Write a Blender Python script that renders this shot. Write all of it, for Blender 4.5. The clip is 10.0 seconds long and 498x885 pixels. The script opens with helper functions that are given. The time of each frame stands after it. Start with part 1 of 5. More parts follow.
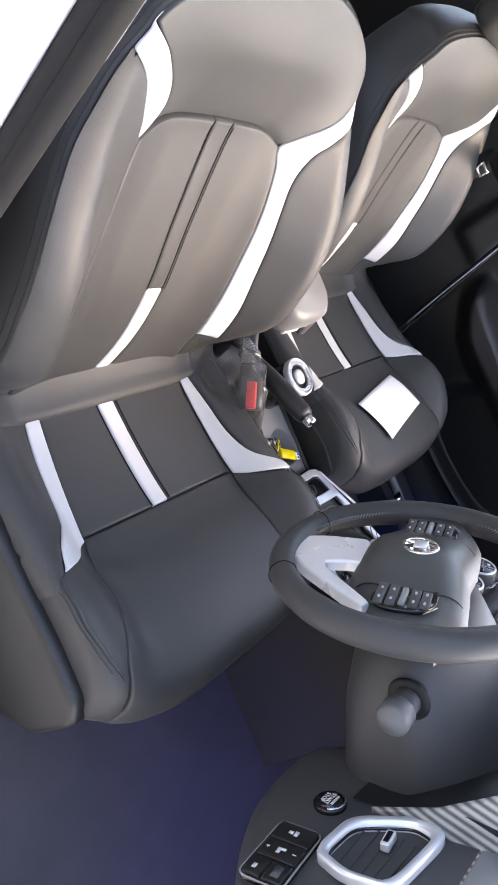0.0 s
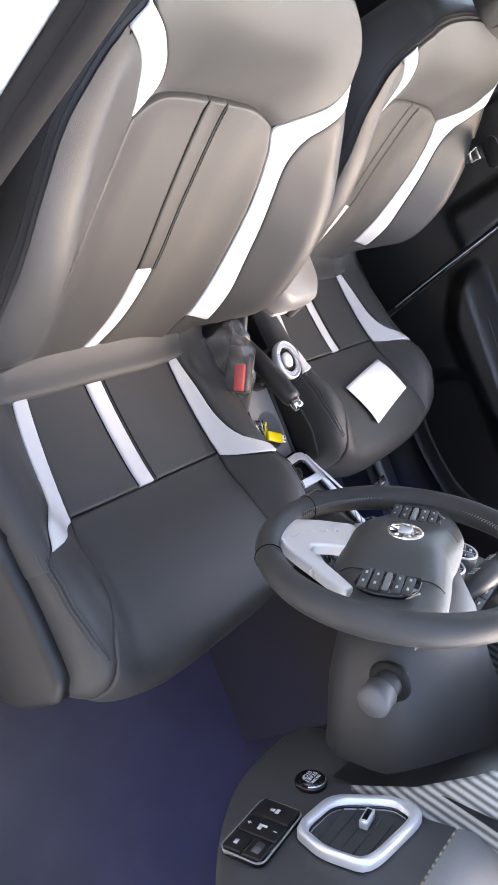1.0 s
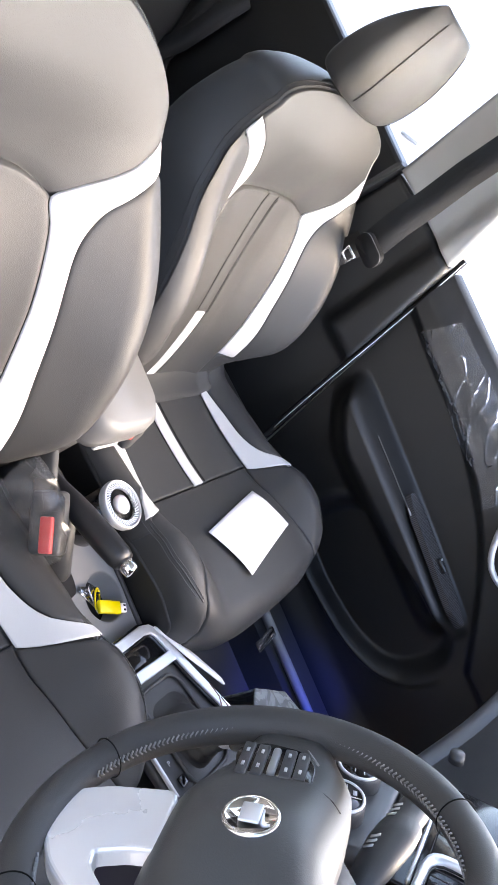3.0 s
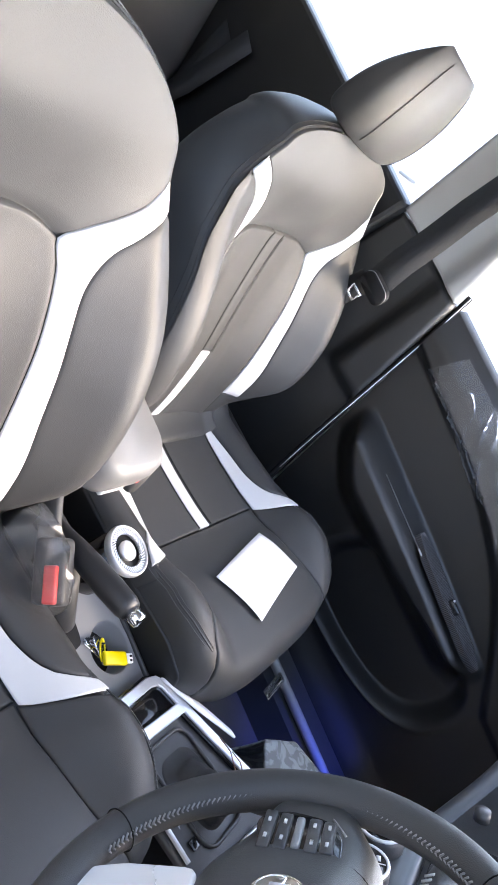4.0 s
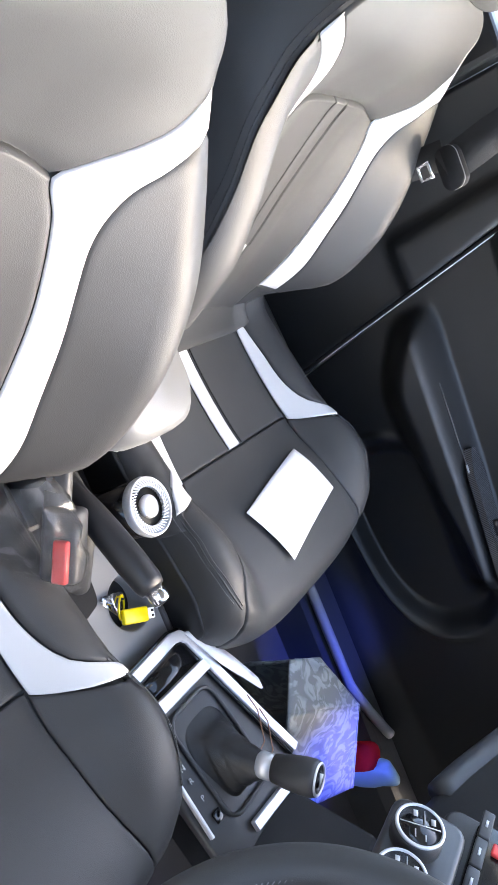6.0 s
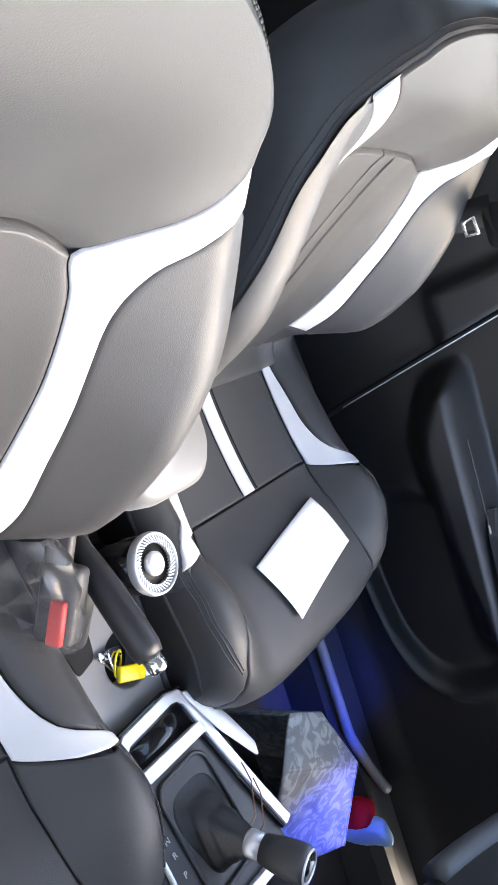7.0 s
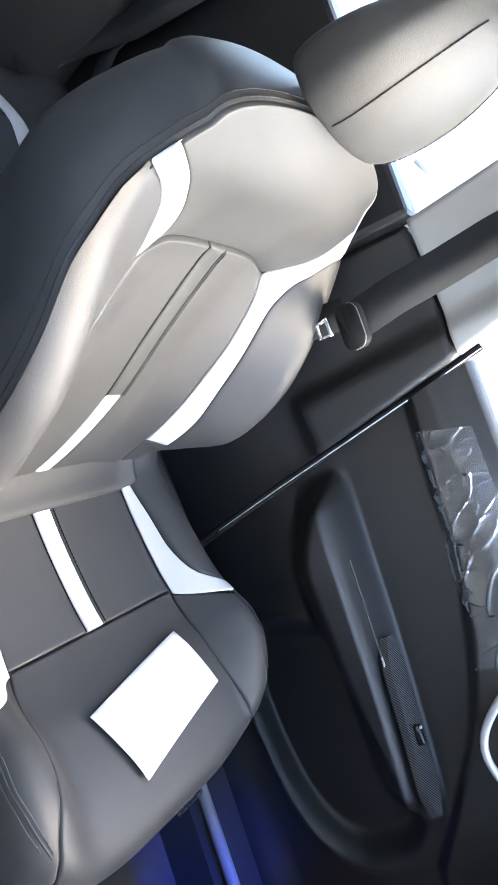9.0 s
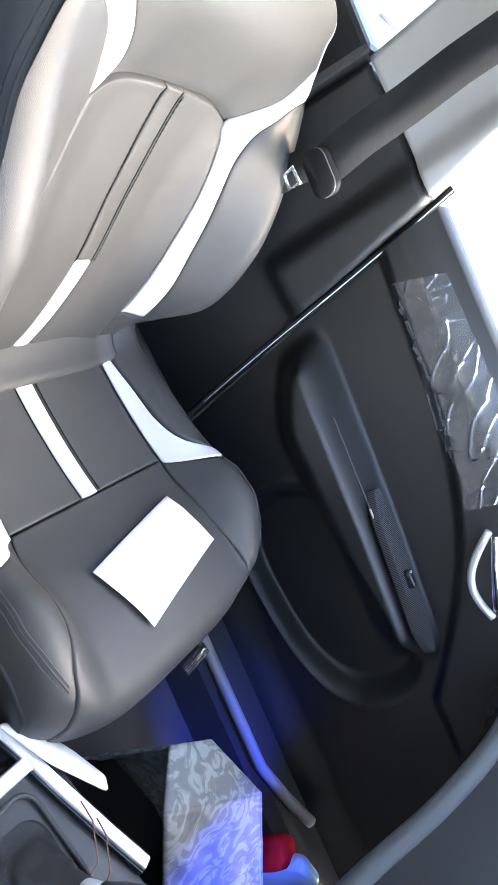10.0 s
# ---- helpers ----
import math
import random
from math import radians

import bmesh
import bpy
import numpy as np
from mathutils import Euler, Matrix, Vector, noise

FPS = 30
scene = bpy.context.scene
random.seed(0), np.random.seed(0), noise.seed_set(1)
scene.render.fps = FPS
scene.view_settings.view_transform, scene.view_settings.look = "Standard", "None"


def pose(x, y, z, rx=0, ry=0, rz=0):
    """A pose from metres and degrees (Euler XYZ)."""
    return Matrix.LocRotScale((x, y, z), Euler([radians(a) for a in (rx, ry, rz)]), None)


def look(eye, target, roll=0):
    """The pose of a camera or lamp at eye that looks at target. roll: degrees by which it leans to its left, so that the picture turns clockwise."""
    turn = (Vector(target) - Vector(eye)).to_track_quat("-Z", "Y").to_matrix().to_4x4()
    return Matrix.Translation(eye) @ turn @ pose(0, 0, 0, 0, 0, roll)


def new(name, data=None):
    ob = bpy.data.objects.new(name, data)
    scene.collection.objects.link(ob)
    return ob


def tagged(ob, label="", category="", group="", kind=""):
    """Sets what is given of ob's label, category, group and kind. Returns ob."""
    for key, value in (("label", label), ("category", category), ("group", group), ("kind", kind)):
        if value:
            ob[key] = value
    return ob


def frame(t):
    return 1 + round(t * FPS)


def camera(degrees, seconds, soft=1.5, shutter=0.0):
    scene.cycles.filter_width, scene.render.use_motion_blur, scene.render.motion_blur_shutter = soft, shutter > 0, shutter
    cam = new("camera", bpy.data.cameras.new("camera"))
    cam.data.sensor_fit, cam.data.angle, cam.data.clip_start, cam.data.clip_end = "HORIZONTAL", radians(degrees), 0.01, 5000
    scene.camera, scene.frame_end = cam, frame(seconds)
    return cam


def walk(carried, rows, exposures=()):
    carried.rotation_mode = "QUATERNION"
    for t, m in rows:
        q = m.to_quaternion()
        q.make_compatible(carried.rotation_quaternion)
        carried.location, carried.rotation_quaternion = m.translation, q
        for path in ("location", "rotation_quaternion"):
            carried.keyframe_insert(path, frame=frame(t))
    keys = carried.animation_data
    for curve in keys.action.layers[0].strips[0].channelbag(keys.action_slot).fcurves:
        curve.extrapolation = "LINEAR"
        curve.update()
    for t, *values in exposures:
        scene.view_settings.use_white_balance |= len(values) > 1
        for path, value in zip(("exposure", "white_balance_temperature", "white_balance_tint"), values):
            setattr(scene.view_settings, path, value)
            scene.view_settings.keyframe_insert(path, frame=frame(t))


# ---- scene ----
cam = camera(38.0, 10.0)
PATH = [
    (0, (-0.795, 0.07, 1.186), (0.77, 0.049, -0.059), 67.9),
    (0.5, (-0.801, 0.075, 1.187), (0.743, 0.034, -0.084), 69.7),
    (1, (-0.799, 0.077, 1.187), (0.776, -0.013, -0.044), 70.5),
    (1.5, (-0.747, 0.091, 1.158), (0.833, -0.056, -0.059), 71.8),
    (2, (-0.666, 0.1, 1.139), (0.936, 0.061, -0.059), 69.3),
    (2.5, (-0.541, 0.091, 1.124), (1.145, 0.13, 0.049), 65.8),
    (2.7, (-0.484, 0.09, 1.119), (1.245, 0.154, 0.114), 65.9),
    (3.8, (-0.43, 0.097, 1.088), (1.35, 0.287, 0.196), 62.1),
    (4, (-0.432, 0.106, 1.087), (1.341, 0.296, 0.183), 62.8),
    (4.5, (-0.436, 0.118, 1.073), (1.334, 0.26, 0.153), 65.0),
    (5, (-0.377, 0.173, 1.059), (1.341, 0.109, 0.036), 69.2),
    (5.5, (-0.306, 0.249, 1.045), (1.365, 0.094, -0.043), 69.9),
    (5.7, (-0.285, 0.262, 1.042), (1.368, 0.059, -0.065), 71.1),
    (6.8, (-0.243, 0.309, 1.037), (1.394, 0.022, -0.076), 73.7),
    (7, (-0.217, 0.33, 1.034), (1.404, 0.109, -0.116), 76.6),
    (7.5, (-0.158, 0.356, 1.056), (1.448, 0.38, -0.135), 74.4),
    (8, (-0.098, 0.334, 1.075), (1.593, 0.434, 0.012), 69.7),
    (8.5, (-0.075, 0.287, 1.079), (1.68, 0.4, 0.126), 70.7),
    (9, (-0.059, 0.241, 1.077), (1.707, 0.353, 0.145), 69.1),
    (9.5, (-0.054, 0.218, 1.079), (1.714, 0.31, 0.147), 69.0),
    (10, (-0.076, 0.173, 1.066), (1.66, 0.036, 0.083), 68.6),
]
walk(cam, [(t, look(eye, target, roll)) for t, eye, target, roll in PATH], exposures=[(0, 3.83, 8340, 13), (1.5, 3.91, 8340, 13), (2.7, 4.13, 8290, 12), (4.5, 4.23, 7760, 9), (5.5, 4.33, 7760, 8), (6.9, 4.25, 7640, 8), (7.5, 3.80, 7690, 8), (8, 4.40, 7640, 6), (8.4, 4.50, 7540, 6), (9, 4.60, 7540, 6), (10, 4.68, 7540, 6)])

# ---- daylight ----
world = bpy.data.worlds.new("daylight")
scene.world = world
world.use_nodes = True
wn = world.node_tree
sky = wn.nodes.new("ShaderNodeTexSky")
sky.sky_type = "NISHITA"
sky.sun_disc = False
sky.sun_elevation = radians(33)
sky.sun_rotation = radians(150)
sky.dust_density = 0.8
sky.air_density = 0.6
sky.ozone_density = 0.4
wn.links.new(sky.outputs[0], wn.nodes["Background"].inputs[0])
wn.nodes["Background"].inputs[1].default_value = 0.15
sun_data = bpy.data.lights.new("sun", "SUN")
sun_data.energy, sun_data.angle, sun_data.color = 0.2, radians(20), (1.0, 0.90, 0.78)
sun = new("sun", sun_data)
sun.matrix_world = look((2.06, -3.57, 3.1), (0, 0, 0.4))

# small blue footwell lamps under the dashboard
for place, aim, watts, wide in (((0.90, -0.62, 0.45), (1.06, -0.45, 0.155), 0.55, 46), ((0.76, -0.66, 0.58), (0.78, -0.565, 0.10), 1.7, 62), ((-0.02, -0.66, 0.46), (0.05, -0.45, 0.0), 0.40, 110)):
    lamp = bpy.data.lights.new("footwell_lamp", "SPOT")
    lamp.energy, lamp.color, lamp.spot_size, lamp.spot_blend, lamp.shadow_soft_size = watts, (0.015, 0.06, 1.0), radians(wide), 0.8, 0.02
    new("footwell_lamp", lamp).matrix_world = look(place, aim)


# ---- materials ----
def material(name, colour, rough=0.5, metal=0.0, grain=0.0, scale=300.0, vary=0.12, bump=0.15, spec=0.5, kind="noise"):
    """A node material: colour with two scales of variation, a fine relief of the given scale."""
    m = bpy.data.materials.new(name)
    m.use_nodes = True
    nt = m.node_tree
    b = nt.nodes["Principled BSDF"]
    co = nt.nodes.new("ShaderNodeTexCoord")
    big = nt.nodes.new("ShaderNodeTexNoise")
    big.inputs["Scale"].default_value = 9.0
    big.inputs["Detail"].default_value = 6.0
    nt.links.new(co.outputs["Object"], big.inputs["Vector"])
    ramp = nt.nodes.new("ShaderNodeMixRGB")
    ramp.inputs[1].default_value = (*[c * (1 - vary) for c in colour], 1)
    ramp.inputs[2].default_value = (*[min(1, c * (1 + vary)) for c in colour], 1)
    nt.links.new(big.outputs[0], ramp.inputs[0])
    nt.links.new(ramp.outputs[0], b.inputs["Base Color"])
    b.inputs["Metallic"].default_value = metal
    b.inputs["Specular IOR Level"].default_value = spec
    if kind == "voronoi":
        fine = nt.nodes.new("ShaderNodeTexVoronoi")
        fine.feature = "DISTANCE_TO_EDGE"
        fine.inputs["Scale"].default_value = scale
        height = fine.outputs["Distance"]
    else:
        fine = nt.nodes.new("ShaderNodeTexNoise")
        fine.inputs["Scale"].default_value = scale
        fine.inputs["Detail"].default_value = 3.0
        height = fine.outputs[0]
    nt.links.new(co.outputs["Object"], fine.inputs["Vector"])
    mr = nt.nodes.new("ShaderNodeMapRange")
    mr.inputs["To Min"].default_value = max(0.02, rough - 0.06)
    mr.inputs["To Max"].default_value = min(1.0, rough + 0.06)
    nt.links.new(big.outputs[0], mr.inputs["Value"])
    nt.links.new(mr.outputs[0], b.inputs["Roughness"])
    if bump > 0:
        bp = nt.nodes.new("ShaderNodeBump")
        bp.inputs["Strength"].default_value = bump
        bp.inputs["Distance"].default_value = 0.001
        nt.links.new(height, bp.inputs["Height"])
        nt.links.new(bp.outputs[0], b.inputs["Normal"])
    return m


BLACK_LEATHER = material("black_leather", (0.046, 0.046, 0.046), 0.5, scale=620, bump=0.22, spec=0.36, kind="voronoi")
FLOOR_CARPET = material("floor_carpet", (0.075, 0.068, 0.068), 0.95, scale=1500, bump=0.9, vary=0.35)
WHITE_LEATHER = material("white_leather", (0.60, 0.60, 0.60), 0.4, scale=700, bump=0.2, vary=0.04, kind="voronoi")
GREY_LEATHER = material("grey_leather", (0.145, 0.145, 0.145), 0.45, scale=500, bump=0.2, kind="voronoi")
THREAD = material("thread", (0.007, 0.007, 0.007), 0.9, bump=0, spec=0.1)
GREY_THREAD = material("grey_thread", (0.08, 0.08, 0.08), 0.7, bump=0)
TONE_THREAD = material("tone_thread", (0.022, 0.022, 0.022), 0.7, bump=0)
MID_THREAD = material("mid_thread", (0.2, 0.2, 0.2), 0.7, bump=0)
PALE_THREAD = material("pale_thread", (0.5, 0.5, 0.5), 0.7, bump=0)
PLASTIC = material("black_plastic", (0.042, 0.042, 0.043), 0.5, scale=900, bump=0.2)
DOOR_PLASTIC = material("door_plastic", (0.012, 0.0122, 0.0125), 0.45, scale=700, bump=0.25)
GLOSS = material("gloss_black", (0.008, 0.008, 0.009), 0.12, bump=0)
LENS = material("recess_switch_black", (0.010, 0.010, 0.011), 0.35, bump=0.05, spec=0.3)
# near-black: shade of openings and gaps put into the colour, also seams and marks
DARK = material("shade_and_mark_black", (0.004, 0.004, 0.004), 0.7, bump=0)
GREY_TRIM = material("grey_trim", (0.36, 0.36, 0.35), 0.55, scale=900, bump=0.2)
SILVER = material("satin_silver", (0.66, 0.66, 0.67), 0.3, metal=0.5, bump=0.02, vary=0.03)
CHROME = material("chrome", (0.85, 0.85, 0.86), 0.08, metal=1.0, bump=0)
CARPET = material("carpet", (0.03, 0.03, 0.034), 0.95, scale=1500, bump=0.9)
PAPER = material("paper", (0.88, 0.88, 0.88), 0.6, vary=0.02, bump=0.03)
WEBBING = material("belt_webbing", (0.009, 0.009, 0.010), 0.75, scale=1200, bump=0.5)
RUBBER = material("rubber", (0.01, 0.01, 0.011), 0.75, bump=0.1, spec=0.25)
WHITE_PAINT = material("white_car_paint", (0.82, 0.82, 0.82), 0.15, vary=0.02, bump=0)
RED = material("red_plastic", (0.75, 0.05, 0.05), 0.35, bump=0.02)
YELLOW = material("yellow_plastic", (0.8, 0.62, 0.0), 0.4, bump=0.02)
HEADLINER = material("headliner", (0.5, 0.49, 0.46), 0.9, scale=1200, bump=0.3)
WALL_GREY = material("blocker_grey", (0.3, 0.3, 0.3), 0.9, scale=40, bump=0.3)
CONCRETE = material("concrete", (0.5, 0.49, 0.47), 0.85, scale=60, bump=0.3)


# ---- mesh helpers ----
def link(name, bm, mat, parent=None, label="", smooth=True):
    me = bpy.data.meshes.new(name)
    bmesh.ops.recalc_face_normals(bm, faces=bm.faces[:])
    bm.to_mesh(me)
    bm.free()
    me.materials.append(mat)
    if smooth:
        me.polygons.foreach_set("use_smooth", [True] * len(me.polygons))
    ob = new(name, me)
    if parent:
        ob.parent = parent
    if label:
        ob["label"] = label
    return ob


def part(name, bm, mat, parent, label="", smooth=True):
    return link(name, bm, mat, parent, label, smooth)


def thing(name, place, label, category, group="", kind=""):
    ob = new(name)
    ob.empty_display_size = 0.05
    ob.location = place
    return tagged(ob, label, category, group, kind)


def put(bm, m):
    bm.transform(m)
    return bm


def rings(loops, closed=True, caps=True):
    """A skin over loops of equal length."""
    bm = bmesh.new()
    vs = [[bm.verts.new(p) for p in loop] for loop in loops]
    n = len(loops[0])
    for a, b in zip(vs, vs[1:]):
        for i in range(n if closed else n - 1):
            j = (i + 1) % n
            bm.faces.new((a[i], a[j], b[j], b[i]))
    if caps and closed:
        bm.faces.new(vs[0][::-1])
        bm.faces.new(vs[-1])
    return bm


def box(sx, sy, sz, bevel=0.004, seg=2):
    bm = bmesh.new()
    bmesh.ops.create_cube(bm, size=1, matrix=Matrix.Diagonal((sx, sy, sz, 1)))
    if bevel:
        bmesh.ops.bevel(bm, geom=bm.edges[:], offset=min(bevel, 0.45 * min(sx, sy, sz)), segments=seg, affect="EDGES", profile=0.5)
    return bm


def prism(outline, depth, bevel=0.0, seg=2):
    """A plate of an outline in x, y, from z = 0 up to depth."""
    bm = bmesh.new()
    low = [bm.verts.new((x, y, 0)) for x, y in outline]
    f = bm.faces.new(low)
    out = bmesh.ops.extrude_face_region(bm, geom=[f])
    top = [v for v in out["geom"] if isinstance(v, bmesh.types.BMVert)]
    bmesh.ops.translate(bm, verts=top, vec=(0, 0, depth))
    bm.normal_update()
    if bevel:
        edges = [e for e in bm.edges if all(v in top for v in e.verts)]
        bmesh.ops.bevel(bm, geom=edges, offset=bevel, segments=seg, affect="EDGES", profile=0.5)
    return bm


def tube(points, radius, n=10, closed=False):
    """A round bar along points; radius a number or one for each point."""
    pts = [Vector(p) for p in points]
    k = len(pts)
    rad = [radius] * k if isinstance(radius, (int, float)) else list(radius)
    loops, side = [], None
    for i, p in enumerate(pts):
        a = pts[(i - 1) % k] if closed or i else p
        b = pts[(i + 1) % k] if closed or i < k - 1 else p
        way = (b - a).normalized()
        if side is None:
            side = way.orthogonal().normalized()
        side = (side - way * side.dot(way)).normalized()
        up = way.cross(side)
        loops.append([p + rad[i] * (math.cos(t) * side + math.sin(t) * up) for t in (2 * math.pi * j / n for j in range(n))])
    if closed:
        loops.append(loops[0])
        bm = rings(loops, caps=False)
        bmesh.ops.remove_doubles(bm, verts=bm.verts[:], dist=1e-6)
        return bm
    return rings(loops)


def turned(profile, n=32):
    """A body of revolution about z from (radius, z) pairs."""
    return rings([[(r * math.cos(2 * math.pi * j / n), r * math.sin(2 * math.pi * j / n), z) for j in range(n)] for r, z in profile])


def rounded(w, h, r, n=5):
    out = []
    for cx, cy, a0 in ((w / 2 - r, h / 2 - r, 0), (-w / 2 + r, h / 2 - r, 90), (-w / 2 + r, -h / 2 + r, 180), (w / 2 - r, -h / 2 + r, 270)):
        for i in range(n + 1):
            a = radians(a0 + 90 * i / n)
            out.append((cx + r * math.cos(a), cy + r * math.sin(a)))
    return out


def round_outline(points, steps=4, cut=0.28):
    """Rounds the corners of a polygon."""
    out = []
    n = len(points)
    for i in range(n):
        p0, p1, p2 = Vector(points[i - 1]), Vector(points[i]), Vector(points[(i + 1) % n])
        a, b = p1.lerp(p0, cut), p1.lerp(p2, cut)
        for k in range(steps + 1):
            t = k / steps
            q = a.lerp(p1, t).lerp(p1.lerp(b, t), t)
            out.append((q.x, q.y))
    return out


def smooth01(t):
    t = max(0.0, min(1.0, t))
    return t * t * (3 - 2 * t)


def curve(t, knots):
    """Smooth value at t of (t, value) knots in rising order."""
    if t <= knots[0][0]:
        return knots[0][1]
    for i in range(len(knots) - 1):
        (t0, v0), (t1, v1) = knots[i], knots[i + 1]
        if t <= t1:
            d = t1 - t0
            m0 = (v1 - knots[i - 1][1]) / (t1 - knots[i - 1][0]) * d if i else (v1 - v0)
            m1 = (knots[i + 2][1] - v0) / (knots[i + 2][0] - t0) * d if i + 2 < len(knots) else (v1 - v0)
            u = (t - t0) / d
            return (2 * u**3 - 3 * u * u + 1) * v0 + (u**3 - 2 * u * u + u) * m0 + (-2 * u**3 + 3 * u * u) * v1 + (u**3 - u * u) * m1
    return knots[-1][1]


def patch(surface, region, nu, nv, puff=0.006, sink=0.004, width=0.018, edges=(1, 1, 1, 1)):
    """An upholstery panel: surface(a, b) gives a place, region(p, q) the (a, b) of p, q in 0..1. It bulges by puff and sinks at its sewn edges."""
    bm = bmesh.new()
    grid = []
    for j in range(nv + 1):
        row = []
        for i in range(nu + 1):
            p, q = i / nu, j / nv
            a, b = region(p, q)
            e = 1e-4
            o = Vector(surface(a, b))
            n = (Vector(surface(a + e, b)) - o).cross(Vector(surface(a, b + e)) - o).normalized()
            row.append((o, n))
        grid.append(row)
    def length(cells):
        return sum((b[0] - a[0]).length for a, b in zip(cells, cells[1:]))
    verts = []
    for j in range(nv + 1):
        wu = max(length(grid[j]), 1e-4)
        vr = []
        for i in range(nu + 1):
            p, q = i / nu, j / nv
            wv = max(length([grid[k][i] for k in range(nv + 1)]), 1e-4)
            d = min(p * wu if edges[0] else 1, (1 - p) * wu if edges[1] else 1, q * wv if edges[2] else 1, (1 - q) * wv if edges[3] else 1)
            h = (puff + sink) * (1 - math.exp(-d / (0.35 * width))) - sink
            o, n = grid[j][i]
            vr.append(bm.verts.new(o + n * h))
        verts.append(vr)
    for a, b in zip(verts, verts[1:]):
        for i in range(nu):
            bm.faces.new((a[i], a[i + 1], b[i + 1], b[i]))
    return bm


def warped(p, k=0.0):
    """Spaces steps more closely at both ends."""
    return 0.5 - 0.5 * math.cos(math.pi * p)


# ---- seat ----
def cushion_surface(a, b):
    """Top skin of the seat cushion: a across (over the side), b to the rear (below -0.215 over the front edge)."""
    if b >= -0.195:
        y, z = b, curve(b, ((-0.195, 0.42), (-0.13, 0.416), (-0.06, 0.394), (-0.02, 0.371), (0.02, 0.353), (0.1, 0.338), (0.2, 0.33), (0.24, 0.335), (0.3, 0.37)))
    else:
        t = (-0.195 - b) / 0.06
        if t <= math.pi / 2:
            y, z = -0.195 - 0.05 * math.sin(t), 0.35 + 0.07 * math.cos(t)
        else:
            d = (t - math.pi / 2) * 0.06
            y, z = -0.245 + 0.35 * d, 0.35 - d
    s = abs(a)
    high = curve(b, ((-0.3, 0.004), (-0.2, 0.018), (-0.1, 0.04), (-0.02, 0.052), (0.1, 0.045), (0.22, 0.03)))
    xe, r = 0.246, 0.022
    up = high * smooth01((min(s, xe) - 0.165) / 0.07)
    if s <= xe:
        x, dz = s, 0.0
    else:
        t = (s - xe) / r
        if t <= math.pi / 2:
            x, dz = xe + r * math.sin(t), r * (1 - math.cos(t))
        else:
            x, dz = xe + r, r + (s - xe - r * math.pi / 2)
    front = smooth01((0.02 - b) / 0.25)
    y += 0.07 * front * (x / 0.27) ** 4
    return (math.copysign(x, a), y, z + up - dz * (1 if b > -0.3 else 0.9))


def panel_half(b, s=1):
    """Half width of the cushion's front panel: the crease to the bolster."""
    if s > 0:
        return curve(b, ((-0.42, 0.205), (-0.21, 0.190), (-0.12, 0.172), (-0.05, 0.171), (0.018, 0.180)))
    return curve(b, ((-0.42, 0.243), (-0.2, 0.240), (-0.12, 0.226), (-0.05, 0.196), (0.018, 0.160)))


BACK_EDGE = 0.045


# how far each seat leans back, and the arc of its upper seam: (foot, rise, half width, bend), share of the full width
LEAN = {"back": 0.0, "arc": (0.872, 0.036, 0.190, 3.0), "wide": 1.0}


def back_middle(z):
    """The backrest's line in the middle; each seat leans back by its own amount."""
    y = curve(z, ((0.26, 0.235), (0.36, 0.262), (0.42, 0.283), (0.495, 0.316), (0.6, 0.370), (0.72, 0.424), (0.82, 0.453), (0.9, 0.468), (0.96, 0.478)))
    return y + LEAN["back"] * (z - 0.45) * smooth01((z - 0.36) / 0.12)


def back_half(z):
    return curve(z, ((0.26, 0.22), (0.4, 0.258), (0.55, 0.291), (0.66, 0.299), (0.74, 0.298), (0.78, 0.290), (0.82, 0.275), (0.85, 0.257), (0.885, 0.232), (0.915, 0.20)))


def back_surface(a, z):
    """Front skin of the backrest: a across and round the side, z height."""
    w = back_half(z) * lerp(1.0, LEAN["wide"], smooth01((z - 0.66) / 0.15))
    xe, s = w - BACK_EDGE, abs(a)
    high = curve(z, ((0.26, 0.008), (0.38, 0.02), (0.44, 0.055), (0.52, 0.108), (0.61, 0.122), (0.68, 0.103), (0.74, 0.062), (0.79, 0.028), (0.86, 0.007), (0.95, 0.0)))
    f = max(0.0, (min(s, xe) - 0.085) / max(0.06, xe - 0.085))
    y = back_middle(z) - high * f**1.7
    y -= 0.024 * smooth01((z - 0.70) / 0.13) * smooth01((0.95 - z) / 0.13) * (1 - (s / 0.26) ** 2 if s < 0.26 else 0.0)
    if s <= xe:
        x = s
    else:
        t = (s - xe) / BACK_EDGE
        if t <= math.pi / 2:
            x, y = xe + BACK_EDGE * math.sin(t), y + BACK_EDGE * (1 - math.cos(t))
        else:
            x, y = w, y + BACK_EDGE + (s - xe - BACK_EDGE * math.pi / 2)
    return (math.copysign(x, a), y, z)


def lerp(a, b, t):
    return a + (b - a) * t


def seam_edge(z):
    """Half width of the front face at height z: the sewn seam to the side shell, meeting in an arc at the top."""
    foot, rise, half, bend = LEAN["arc"]
    if z >= foot:
        return half * math.sqrt(max(0.0, 1 - (max(0.0, z - foot) / rise) ** bend))
    w = curve(z, ((0.28, 0.24), (0.4, 0.270), (0.55, 0.298), (0.62, 0.300), (0.67, 0.296), (0.721, 0.288), (0.764, 0.268), (0.80, 0.246), (0.828, 0.226), (0.855, 0.204), (0.872, 0.190)))
    return w * lerp(1.0, LEAN["wide"], smooth01((z - 0.66) / 0.15))


